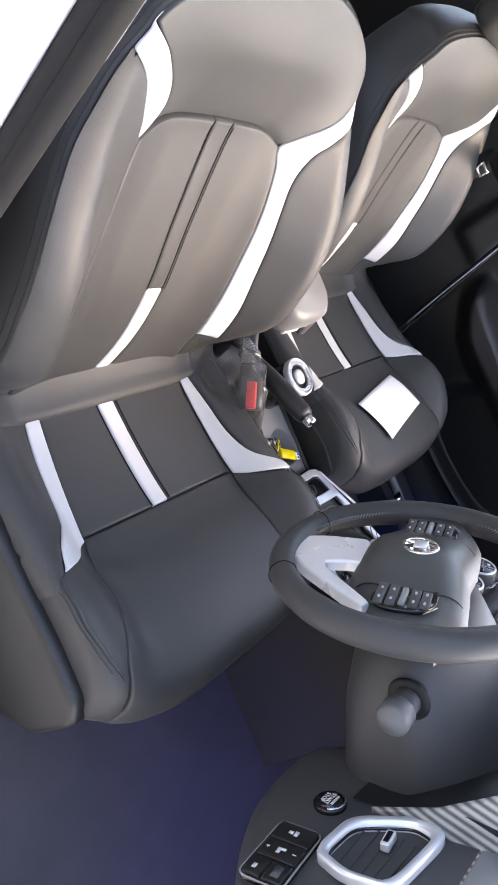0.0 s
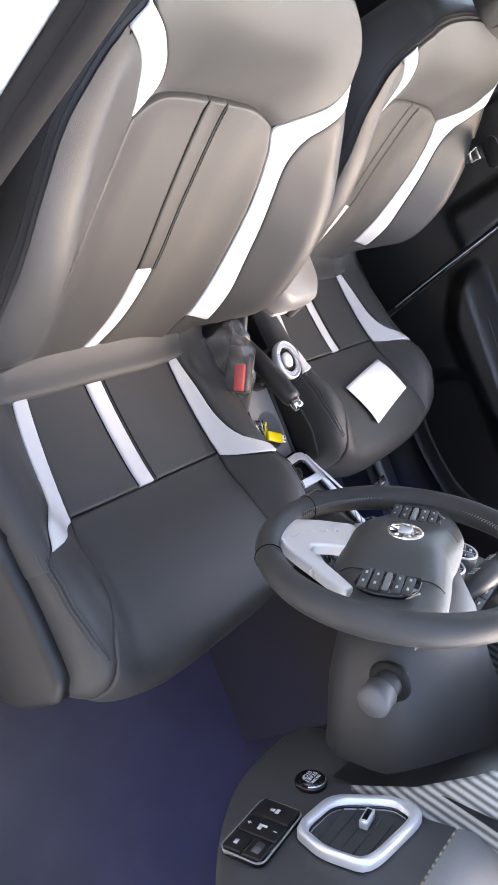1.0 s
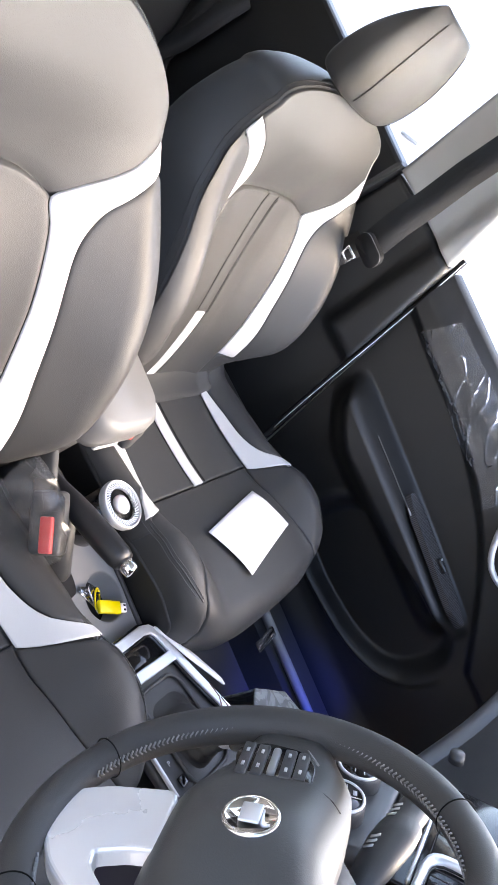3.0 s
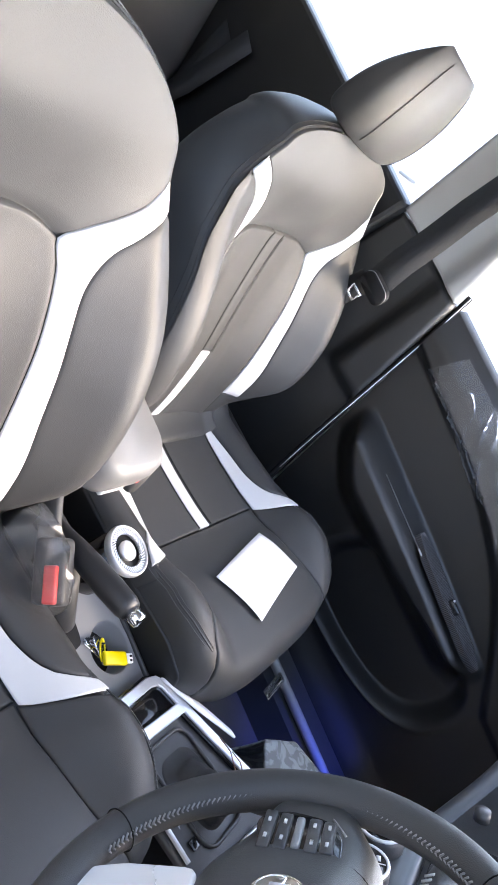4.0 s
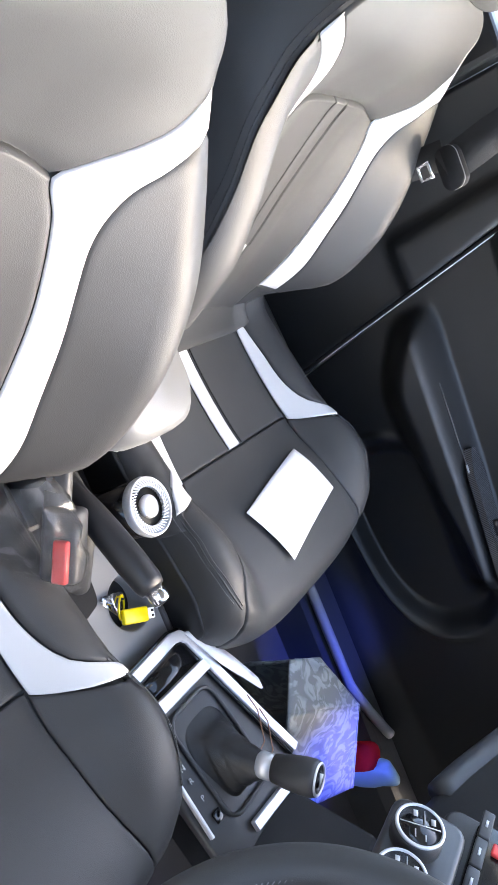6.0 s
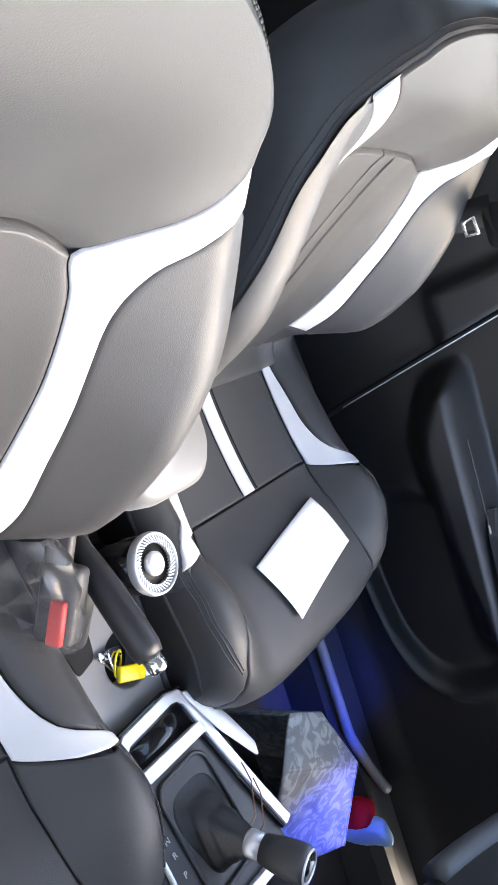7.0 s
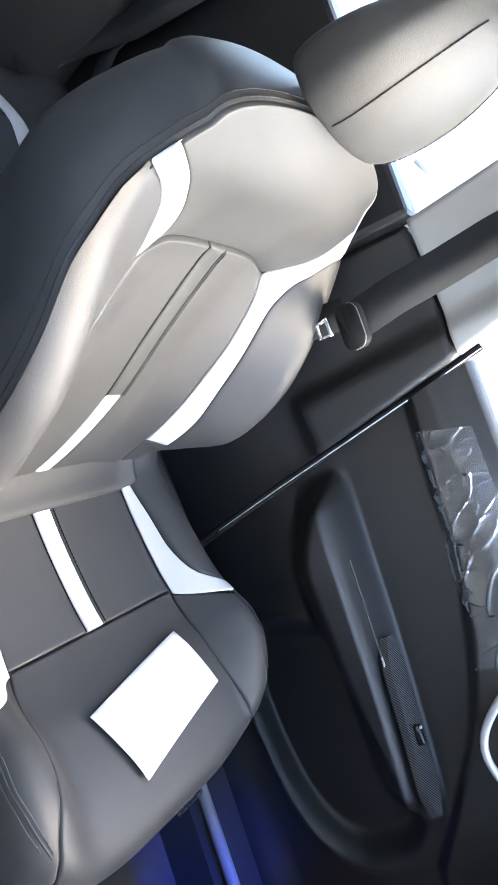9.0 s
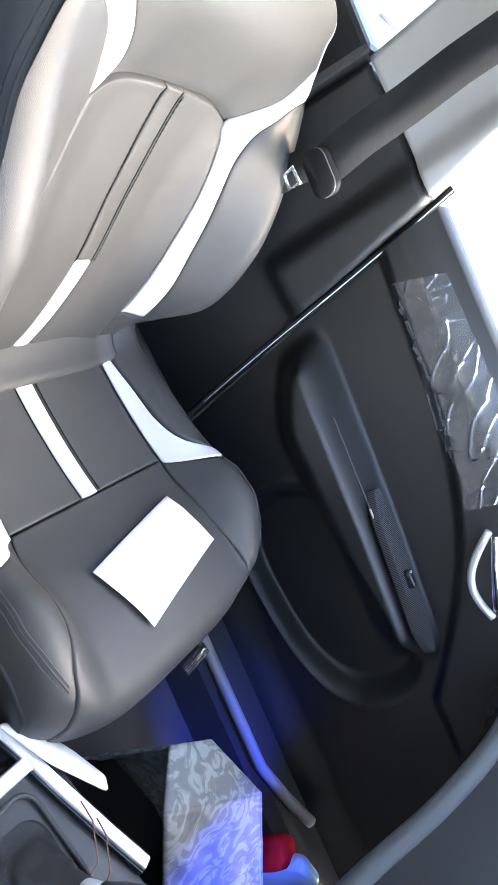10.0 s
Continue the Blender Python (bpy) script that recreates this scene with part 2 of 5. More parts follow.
def insert_edge(z, s=-1):
    if s > 0:
        return curve(z, ((0.3, 0.178), (0.41, 0.168), (0.5, 0.160), (0.6, 0.160), (0.65, 0.155), (0.685, 0.147), (0.708, 0.136), (0.724, 0.151), (0.74, 0.167), (0.755, 0.183), (0.776, 0.203), (0.806, 0.219), (0.822, 0.228), (0.84, 0.25)))
    return curve(z, ((0.3, 0.186), (0.42, 0.180), (0.55, 0.168), (0.64, 0.158), (0.69, 0.151), (0.702, 0.147), (0.713, 0.132), (0.73, 0.123), (0.747, 0.127), (0.77, 0.143), (0.785, 0.158), (0.804, 0.18), (0.822, 0.211), (0.835, 0.24)))


def white_edge(z, s=1):
    if s < 0:
        return curve(z, ((0.70, 0.149), (0.72, 0.155), (0.739, 0.167), (0.772, 0.189), (0.79, 0.211), (0.802, 0.235), (0.812, 0.26)))
    return curve(z, ((0.39, 0.212), (0.42, 0.207), (0.485, 0.196), (0.54, 0.190), (0.6, 0.187), (0.65, 0.182), (0.68, 0.180), (0.70, 0.183), (0.725, 0.193), (0.745, 0.208), (0.77, 0.228), (0.785, 0.248), (0.80, 0.275)))


def strip_left(z):
    """Left edge of the middle strip of the backrest."""
    return curve(z, ((0.335, -0.020), (0.40, -0.008), (0.497, 0.0), (0.60, -0.006), (0.725, -0.016)))


def strip_wide(z):
    return lerp(0.031, 0.037, (z - 0.335) / 0.39)


def stripe_left(b):
    """Left edge of the white stripe of the cushion."""
    return lerp(-0.013, -0.021, (b - 0.02) / 0.2)


def panel_edge(b, s):
    """Half width of the cushion's inner panels."""
    return lerp(0.181, 0.175, b / 0.21) if s > 0 else lerp(0.163, 0.133, b / 0.21)


def cushion_white(b, s=1):
    if s < 0:
        return curve(b, ((-0.02, 0.262), (0.003, 0.245), (0.035, 0.228), (0.06, 0.192), (0.1, 0.178), (0.15, 0.170), (0.218, 0.157)))
    return curve(b, ((-0.03, 0.285), (0.0, 0.258), (0.03, 0.222), (0.08, 0.205), (0.15, 0.199), (0.215, 0.19)))


def stitches(points, mat_len=0.0055, gap=0.0025, r=0.001):
    """Short threads along a line of places."""
    bm = bmesh.new()
    pts = [Vector(p) for p in points]
    run, on = 0.0, True
    for a, b in zip(pts, pts[1:]):
        d = (b - a).length
        t = 0.0
        while t < d:
            if on:
                p, q = a.lerp(b, t / d), a.lerp(b, min(1.0, (t + mat_len) / d))
                way = q - p
                if way.length > 1e-5:
                    m = Matrix.Translation((p + q) / 2) @ way.to_track_quat("Z", "Y").to_matrix().to_4x4()
                    bmesh.ops.create_cone(bm, segments=5, radius1=r, radius2=r, depth=way.length, cap_ends=True, matrix=m)
            t += mat_len + gap
    return bm


def make_seat(name, label, lean, arc, wide, outer_side):
    LEAN["back"], LEAN["arc"], LEAN["wide"] = lean, arc, wide
    top_z = arc[0] + arc[1]
    seat = thing(name, (0, 0, 0), label, "car seat", "front seats")
    C, B = cushion_surface, back_surface
    # body of the cushion
    shell = patch(C, lambda p, q: (lerp(-0.40, 0.40, p), lerp(-0.41, 0.29, q)), 56, 48, puff=-0.005, sink=0.006)
    part("cushion_body", shell, BLACK_LEATHER, seat)
    part("front_panel", patch(C, lambda p, q: (lerp(0.001 - panel_half(lerp(-0.41, 0.022, warped(q)), -1), panel_half(lerp(-0.41, 0.022, warped(q))) - 0.001, warped(p)), lerp(-0.41, 0.022, warped(q))), 34, 36, puff=0.004, sink=0.003, width=0.012), BLACK_LEATHER, seat)
    part("rear_roll", patch(C, lambda p, q: (lerp(-0.232, 0.205, warped(p)), lerp(0.213 - 0.012 * (1 - (2 * p - 1) ** 8), 0.30, warped(q))), 30, 12, puff=0.012, width=0.03), BLACK_LEATHER, seat)
    part("centre_stripe", patch(C, lambda p, q: (stripe_left(lerp(0.024, 0.212, warped(q))) + lerp(0.0, 0.034, warped(p)), lerp(0.024, 0.212, warped(q))), 8, 24, puff=0.004, width=0.008), WHITE_LEATHER, seat, "white leather stripe")
    for off in (-0.004, 0.038):
        part("stitching", stitches([Vector(C(stripe_left(b) + off, b)) + Vector((0, 0, 0.004)) for b in (lerp(0.026, 0.208, k / 30) for k in range(31))]), THREAD, seat)
    for s in (-1, 1):
        part("rear_panel", patch(C, lambda p, q: (lerp(*((stripe_left(lerp(0.024, 0.212, warped(q))) + 0.034, panel_edge(lerp(0.024, 0.212, warped(q)), 1)) if s > 0 else (-panel_edge(lerp(0.024, 0.212, warped(q)), -1), stripe_left(lerp(0.024, 0.212, warped(q))))), warped(p)), lerp(0.024, 0.212, warped(q))), 18, 24, puff=0.0035, sink=0.003, width=0.012), BLACK_LEATHER, seat)

        def white(p, q):
            f = p if s > 0 else 1 - p
            front = 0.018 - (0.045 if s > 0 else 0.022) * warped(f)
            b = lerp(front, 0.212, warped(q))
            return s * lerp(panel_edge(b, s) + 0.001, cushion_white(b, s) + (0.014 if s < 0 < outer_side else 0.0), warped(f)), b
        part("white_panel", patch(C, white, 12, 24, puff=0.0065, sink=-0.0035, width=0.006), WHITE_LEATHER, seat, "white leather bolster accent")

        def outer(p, q):
            f = p if s > 0 else 1 - p
            b = lerp(-0.03, 0.27, warped(q))
            return s * lerp(cushion_white(b, s), 0.40, warped(f)), b
        part("side_bolster", patch(C, outer, 14, 20), BLACK_LEATHER, seat)

        def fore(p, q):
            f = p if s > 0 else 1 - p
            b = lerp(-0.41, 0.018 - (0.045 if s > 0 else 0.022) * min(1, 2.6 * warped(f)), warped(q))
            return s * lerp(panel_half(b, s), 0.40, warped(f)), b
        part("front_bolster", patch(C, fore, 20, 26, puff=0.004, sink=0.002, width=0.012), BLACK_LEATHER, seat)
        def welt_at(b):
            return curve(b, ((-0.2, 0.245), (-0.154, 0.262), (-0.095, 0.272), (-0.014, 0.262), (0.026, 0.25)))
        line = [Vector(C(s * welt_at(b), b)) + Vector((s * 0.003, 0, 0.003)) for b in (lerp(-0.195, 0.02, k / 40) for k in range(41))]
        part("welt", tube(line, 0.0014, 6), BLACK_LEATHER, seat, "black welt seam")
        for off in (-0.006, 0.007):
            line = [Vector(C(s * (welt_at(b) + off), b)) + Vector((s * 0.004, 0, 0.004)) for b in (lerp(-0.188, 0.018, k / 40) for k in range(41))]
            part("stitching", stitches(line, 0.004, 0.002, 0.0008), GREY_THREAD, seat)
        if s == outer_side:
            shield, x0, thick = ((-0.15, 0.19), (0.30, 0.15), (0.33, 0.22), (0.31, 0.352), (0.12, 0.366), (0.02, 0.374), (-0.07, 0.384), (-0.155, 0.386), (-0.185, 0.36), (-0.19, 0.27)), 0.262, 0.030
        else:
            # inner shield: black plate over the leather gives the shade below the welt
            shield, x0, thick = ((-0.16, 0.12), (0.26, 0.12), (0.30, 0.20), (0.28, 0.35), (0.0, 0.375), (-0.11, 0.395), (-0.17, 0.385), (-0.195, 0.30)), 0.262, 0.013
        part("side_shield", put(prism(round_outline(shield, 3, 0.2), thick, 0.012 if s == outer_side else 0.005, 3), Matrix(((0, 0, s, s * x0), (1, 0, 0, 0), (0, 1, 0, 0), (0, 0, 0, 1)))), DOOR_PLASTIC, seat, "black side shield; the inner one stands in for shade")
    # body of the backrest: front skin up to the seam, then the side and top shell behind it
    heights = [top_z - (top_z - 0.28) * (1 - k / 60) ** 2 for k in range(61)]
    skin = [[Vector(B(lerp(-1, 1, i / 40) * max(0.002, seam_edge(z)), z)) + Vector((0, 0.004, 0)) for i in range(41)] for z in heights]
    part("front_skin", rings(skin, closed=False), BLACK_LEATHER, seat)
    rim = [(-seam_edge(z), z) for z in heights[:-1]] + [(0.0, top_z)] + [(seam_edge(z), z) for z in heights[-2::-1]]
    rim_pts = [Vector(B(a, z)) for a, z in rim]
    ways = []
    for i in range(len(rim)):
        p, q = rim_pts[max(0, i - 7)], rim_pts[min(len(rim) - 1, i + 7)]
        d = Vector((q.x - p.x, 0, q.z - p.z)).normalized()
        ways.append(Vector((-d.z, 0, d.x)))

    def shell(i, f, out, up):
        p, o = rim_pts[i], ways[i]
        top = max(0.0, o.z)
        rear = back_middle(p.z) + 0.105 - 0.015 * top
        q = p + o * (out + up * top)
        q.y = lerp(p.y, rear, f)
        return q
    steps = ((0.0, -0.003, 0.0), (0.02, -0.0005, 0.0), (0.06, 0.001, 0.0), (0.14, 0.0015, 0.0), (0.3, -0.001, 0.0), (0.46, -0.007, 0.0), (0.62, -0.014, 0.0), (0.76, -0.023, 0.0), (0.87, -0.035, 0.0), (0.95, -0.049, 0.0), (1.0, -0.07, 0.0))
    back = rings([[shell(i, *st) for i in range(len(rim))] for st in steps], caps=False)
    back.faces.new(back.verts[-len(rim):])
    part("back_shell", back, BLACK_LEATHER, seat)
    for st in ((0.045, 0.0012, 0.0), (0.11, 0.0018, 0.0)):
        part("stitching", stitches([shell(i, *st) for i in range(8, len(rim) - 8)], 0.004, 0.0015, 0.0006), TONE_THREAD, seat)
    inner = [Vector(B(a * 0.975, z - 0.006 * smooth01((z - 0.8) / 0.1))) - Vector((0, 0.0015, 0)) for a, z in rim]
    part("stitching", stitches(inner[8:-8]), THREAD, seat)
    for s in (-1, 1):
        def insert(p, q):
            f = p if s > 0 else 1 - p
            f = warped(f)
            top = 0.722 - (0.014 if s > 0 else 0.020) * f**3
            z = lerp(0.31, top, warped(q))
            inner = strip_left(z) + strip_wide(z) if s > 0 else -strip_left(z)
            return s * lerp(inner, insert_edge(min(z, 0.707 if s > 0 else 0.702), s), f), z
        part("back_insert", patch(B, insert, 24, 36, puff=0.006, width=0.014), BLACK_LEATHER, seat)

        def white(p, q):
            f = p if s > 0 else 1 - p
            z = lerp(lerp(0.414, 0.424, f) if s > 0 else 0.702, 0.824 if s > 0 else 0.830, q)
            return s * lerp(min(insert_edge(z, s) + 0.001, seam_edge(z) - 0.001), min(white_edge(z, s), seam_edge(z)), warped(f)), z
        part("white_panel", patch(B, white, 14, 60, puff=0.0052, sink=-0.001, width=0.008), WHITE_LEATHER, seat, "white leather bolster accent")

        def bolster(p, q):
            f = p if s > 0 else 1 - p
            z = lerp(0.28, 0.786 if s > 0 else 0.806, q)
            inner_ = insert_edge(z, s) if z < (0.418 if s > 0 else 0.702) else min(white_edge(z, s), seam_edge(z) - 0.001)
            return s * lerp(inner_, seam_edge(z), warped(f)), z
        part("back_bolster", patch(B, bolster, 18, 60, puff=0.004, sink=0.0015, width=0.012, edges=(1, 0, 1, 1) if s > 0 else (0, 1, 1, 1)), BLACK_LEATHER, seat)
    part("back_stripe", patch(B, lambda p, q: (strip_left(lerp(0.335, 0.497, warped(q))) + lerp(0, strip_wide(lerp(0.335, 0.497, warped(q))), warped(p)), lerp(0.335, 0.497, warped(q))), 8, 20, puff=0.006, width=0.006), WHITE_LEATHER, seat, "white leather stripe")
    part("back_strip", patch(B, lambda p, q: (strip_left(lerp(0.499, 0.723, warped(q))) + lerp(0, strip_wide(lerp(0.499, 0.723, warped(q))), warped(p)), lerp(0.499, 0.723, warped(q))), 10, 24, puff=0.006, width=0.006), BLACK_LEATHER, seat)
    for side in (0, 1):
        part("stitching", stitches([Vector(B(strip_left(z) + (strip_wide(z) + 0.004 if side else -0.004), z)) - Vector((0, 0.0062, 0)) for z in (lerp(0.50, 0.718, k / 30) for k in range(31))], 0.005, 0.0015, 0.0008), THREAD, seat)
        part("seam", tube([Vector(B(strip_left(z) + (strip_wide(z) if side else 0.0), z)) - Vector((0, 0.0042, 0)) for z in (lerp(0.50, 0.722, k / 30) for k in range(31))], 0.0016, 6), THREAD, seat, "dark sewn seam")

    def upper(p, q):
        t = 2 * p - 1
        t = math.copysign(warped(0.5 + abs(t) / 2) * 2 - 1, t)
        low = 0.724 - 0.015 * abs(t) ** 3
        z = lerp(low, top_z - 0.0005, 1 - (1 - q) ** 1.7)
        return t * min(insert_edge(z, t), seam_edge(z) - 0.001), z
    part("upper_panel", patch(B, upper, 32, 36, puff=0.004, sink=0.0015, width=0.012, edges=(1, 1, 1, 0)), BLACK_LEATHER, seat)
    if outer_side > 0:
        part("white_edge", patch(B, lambda p, q: (seam_edge(lerp(0.806, top_z - 0.03, q)) - 0.007 * math.sin(math.pi * (0.15 + 0.85 * q)) * (1 - p), lerp(0.806, top_z - 0.03, q)), 4, 20, puff=0.0045, sink=-0.003, width=0.003), WHITE_LEATHER, seat, "thin white leather edge")
    # headrest
    def head(t, u):
        """t from bottom to top, u round the section."""
        z = lerp(0.895, 1.070, t)
        e = max(0.0, math.sin(math.pi * t)) ** (0.2 if t < 0.5 else 0.5)
        half = 0.130 * lerp(0.66, 1.0, e) * curve(t, ((0, 0.95), (0.45, 1.0), (1, 0.9)))
        thick = (lerp(0.535, 0.490, t) - lerp(0.428, 0.448, t)) / 2 * lerp(0.35, 1.0, e)
        middle = (lerp(0.535, 0.490, t) + lerp(0.428, 0.448, t)) / 2
        fore, aft = middle - thick, middle + thick
        c, s = math.cos(u), math.sin(u)
        x = half * math.copysign(abs(c) ** 0.42, c)
        side = math.copysign(abs(s) ** 0.5, s)
        y = lerp(fore, aft, 0.5 + 0.5 * side) + 0.022 * (x / half) ** 2 * (0.5 - 0.5 * side)
        return (x - 0.022, y, z)
    part("headrest", rings([[head(0.5 - 0.5 * math.cos(math.pi * k / 28), 2 * math.pi * i / 96) for i in range(96)] for k in range(29)]), BLACK_LEATHER, seat)
    for s in (-1, 1):
        for turn in (0.375,):
            u = math.pi * (1 + turn) if s < 0 else math.pi * (2 - turn)
            line = [Vector(head(k / 30, u)) for k in range(2, 29)]
            part("headrest_stitching", stitches([v + Vector((s * 0.0008, -0.0006, 0)) for v in line], 0.005, 0.001, 0.0008), TONE_THREAD, seat)
        part("headrest_post", tube([(s * 0.06 - 0.02, 0.485, 0.86), (s * 0.06 - 0.02, 0.485, 0.93)], 0.006), CHROME, seat, "chrome post")
    # base frame and rails
    part("seat_base", put(box(0.44, 0.42, 0.12, 0.02), Matrix.Translation((0, 0.03, 0.22))), PLASTIC, seat)
    for s in (-1, 1):
        part("rail", put(box(0.035, 0.5, 0.04, 0.006), Matrix.Translation((s * 0.19, 0.05, 0.11))), PLASTIC, seat)
        part("rail_foot", put(box(0.05, 0.05, 0.07, 0.006), Matrix.Translation((s * 0.19, -0.16, 0.075))), PLASTIC, seat)
        part("rail_foot", put(box(0.05, 0.05, 0.07, 0.006), Matrix.Translation((s * 0.19, 0.26, 0.075))), PLASTIC, seat)
    return seat


driver_seat = make_seat("driver_seat", "black leather front car seat with white accents, beside the steering wheel", 0.075, (0.815, 0.084, 0.212, 1.6), 0.90, -1)
driver_seat.location = (-0.015, 0, 0)
passenger_seat = make_seat("passenger_seat", "black leather passenger seat with white accents, white paper on it", -0.01, (0.852, 0.056, 0.206, 2.2), 1.0, 1)
passenger_seat.location = (0.698, 0.100, 0)

for child in driver_seat.children:
    if child.name.startswith("headrest"):
        child.location = (-0.012, 0.012, 0.038)

for child in passenger_seat.children:
    if child.name.startswith("headrest"):
        child.location = (0.004, -0.018, 0.014)

# ---- cabin shell ----
def slab(name, x0, x1, y0, y1, z0, z1, mat, label, category, bevel=0.0):
    ob = link(name, put(box(x1 - x0, y1 - y0, z1 - z0, bevel), Matrix.Translation(((x0 + x1) / 2, (y0 + y1) / 2, (z0 + z1) / 2))), mat, smooth=False)
    return tagged(ob, label, category, kind="structure")


def profile_x(points, x0, x1, bevel=0.0):
    """A solid with the side outline (y, z), from x0 to x1."""
    bm = prism(points, x1 - x0, bevel)
    m = Matrix(((0, 0, 1, x0), (1, 0, 0, 0), (0, 1, 0, 0), (0, 0, 0, 1)))
    return put(bm, m)


slab("ground", -40, 40, -40, 40, -0.45, -0.40, CONCRETE, "pale concrete ground outside the car", "ground")
slab("floor", -0.40, 1.08, -1.05, 1.9, 0.0, 0.04, FLOOR_CARPET, "dark carpeted car floor in blue light", "floor")
slab("bulkhead", -0.42, 1.12, -1.10, -1.05, 0.0, 0.86, CARPET, "dark carpeted bulkhead under the dashboard", "bulkhead")
# unseen lining; its outline reaches forward over the driver to shade that seat
lining = prism(((-0.22, -0.34), (0.36, -0.30), (0.50, -0.06), (0.95, -0.02), (0.95, 1.9), (-0.22, 1.9)), 0.03, 0.004)
tagged(link("ceiling", put(lining, Matrix.Translation((0, 0, 1.30))), HEADLINER, smooth=False), "unseen pale headliner, brought forward to shade the driver seat", "headliner", kind="structure")
slab("wall_rear", -0.42, 1.12, 1.62, 1.66, 0.0, 1.16, DOOR_PLASTIC, "dark rear wall behind the back seat", "wall")
slab("wall_near_rear", -0.40, -0.37, 0.52, 1.62, 0.0, 0.94, DOOR_PLASTIC, "dark inner side of the rear door", "wall")
sill_near = slab("sill_near", -0.44, -0.36, -0.8, 0.36, -0.1, 0.10, PLASTIC, "dark plastic sill of the driver door", "door sill", 0.02)

# unseen wall, added to cut low sky light on the open door side
slab("side_light_blocker", -2.7, -2.5, -6.0, 8.0, -0.4, 2.25, WALL_GREY, "unseen grey wall blocking low light from the driver side", "wall")
# door pillar beside the driver seat, with its rubber seal
def lean(z):
    return 0.302 + 0.185 * (z - 0.70)


tagged(link("body_side", rings([[(-0.418, lean(z) + 0.036, z), (-0.435, lean(z) + 0.030, z), (-0.455, lean(z) + 0.06, z), (-0.47, 1.6, z), (-0.42, 1.6, z)] for z in (0.05, 0.4, 0.8, 0.95)]), WHITE_PAINT, smooth=False), "white painted rear door of the car", "car body", kind="structure")
pillar_near = thing("pillar_near", (-0.36, 0.36, 0.05), "dark door pillar with a rubber seal", "door pillar", kind="structure")
pillar_near.location = (0, 0, 0)
part("upper_trim", rings([[(-0.371, lean(z) + 0.031, z), (-0.365, lean(z) + 0.05, z), (-0.363, lean(z) + 0.20, z), (-0.40, lean(z) + 0.20, z), (-0.412, lean(z) + 0.03, z)] for z in (0.862, 1.0, 1.30)]), GREY_TRIM, pillar_near, "light grey upper trim", smooth=False)
part("seal", tube([(-0.409, lean(z) + 0.014, z) for z in (0.06, 0.3, 0.5, 0.7, 0.9, 1.1, 1.28)], 0.011, 12), RUBBER, pillar_near, "black rubber door seal")
part("seal_lip", tube([(-0.411, lean(z) + 0.027, z) for z in (0.06, 0.3, 0.5, 0.7, 0.9, 1.1, 1.28)], 0.012, 12), RUBBER, pillar_near, "black rubber door seal")
part("lower_trim", rings([[(-0.384, lean(z) + 0.035, z), (-0.372, lean(z) + 0.055, z), (-0.37, lean(z) + 0.20, z), (-0.40, lean(z) + 0.20, z), (-0.412, lean(z) + 0.03, z)] for z in (0.05, 0.3, 0.6, 0.86)]), DOOR_PLASTIC, pillar_near, smooth=False)

# ---- passenger door ----
def crease(y):
    return curve(y, ((-0.5, 0.52), (-0.305, 0.638), (-0.183, 0.69), (0.008, 0.733), (0.135, 0.742), (0.35, 0.757)))


def door_rear(z):
    return 0.204 + 0.27 * (z - 0.448)


def door_x(y, z):
    """The inner skin of the door."""
    x = 1.105 + 0.03 * smooth01((0.3 - y) / 0.5) + 0.02 * smooth01((0.5 - z) / 0.4)
    # swollen belt above the crease
    c = crease(y)
    x -= 0.018 * smooth01((z - c) / 0.025)
    x += 0.03 * smooth01((z - 0.80) / 0.08)
    # armrest
    ends = smooth01((0.225 - y) / 0.07) * smooth01((y + 0.43) / 0.10)
    top = 0.590 + 0.065 * y
    shelf = smooth01((top + 0.022 - z) / 0.045)
    belly = smooth01((z - (0.445 + 0.08 * smooth01((y - 0.05) / 0.2))) / 0.09)
    out = 0.088 + 0.008 * smooth01((y + 0.3) / 0.3) * (1 - smooth01((y - 0.1) / 0.1))
    x -= out * ends * shelf * belly
    # pocket
    d = (abs((y + 0.255) / 0.235) ** 2.6 + abs((z - 0.40 - 0.12 * (-0.25 - y)) / 0.14) ** 2.6) ** (1 / 2.6)
    x += 0.04 * smooth01((1.0 - d) / 0.18)
    x -= 0.008 * math.exp(-((d - 1.04) / 0.04) ** 2) * smooth01((0.5 - z) / 0.1)
    # footing towards the sill
    x -= 0.03 * smooth01((0.24 - z) / 0.1)
    return x


door_1 = thing("door_1", (0, 0, 0), "black plastic passenger door with padded armrest and pocket", "car door", kind="structure")
ny, nz = 220, 230
front_y = -1.03
grid = []
for j in range(nz + 1):
    z = lerp(0.15, 0.868, j / nz)
    grid.append([(door_x(y, z), y, z) for y in (lerp(front_y, door_rear(z) - 0.003, i / ny) for i in range(ny + 1))])
bm = rings(grid, closed=False)
top_row = [bm.verts.new((1.18, y, 0.872)) for _, y, _ in grid[-1]]
bm.verts.ensure_lookup_table()
last = [v for v in bm.verts if abs(v.co.z - 0.868) < 1e-6][: ny + 1]
for i in range(ny):
    bm.faces.new((last[i], last[i + 1], top_row[i + 1], top_row[i]))
part("inner_panel", bm, DOOR_PLASTIC, door_1)
part("outer_skin", put(box(0.02, 1.75, 0.82, 0.01), Matrix.Translation((1.21, -0.25, 0.455))), WHITE_PAINT, door_1, "white painted outer skin")
edge = [(1.045 + 0.06 * smooth01((z - 0.4) / 0.45), door_rear(z), z) for z in (lerp(0.16, 0.90, k / 30) for k in range(31))]
part("seal", tube(edge, 0.006, 8), RUBBER, door_1, "black rubber door seal")
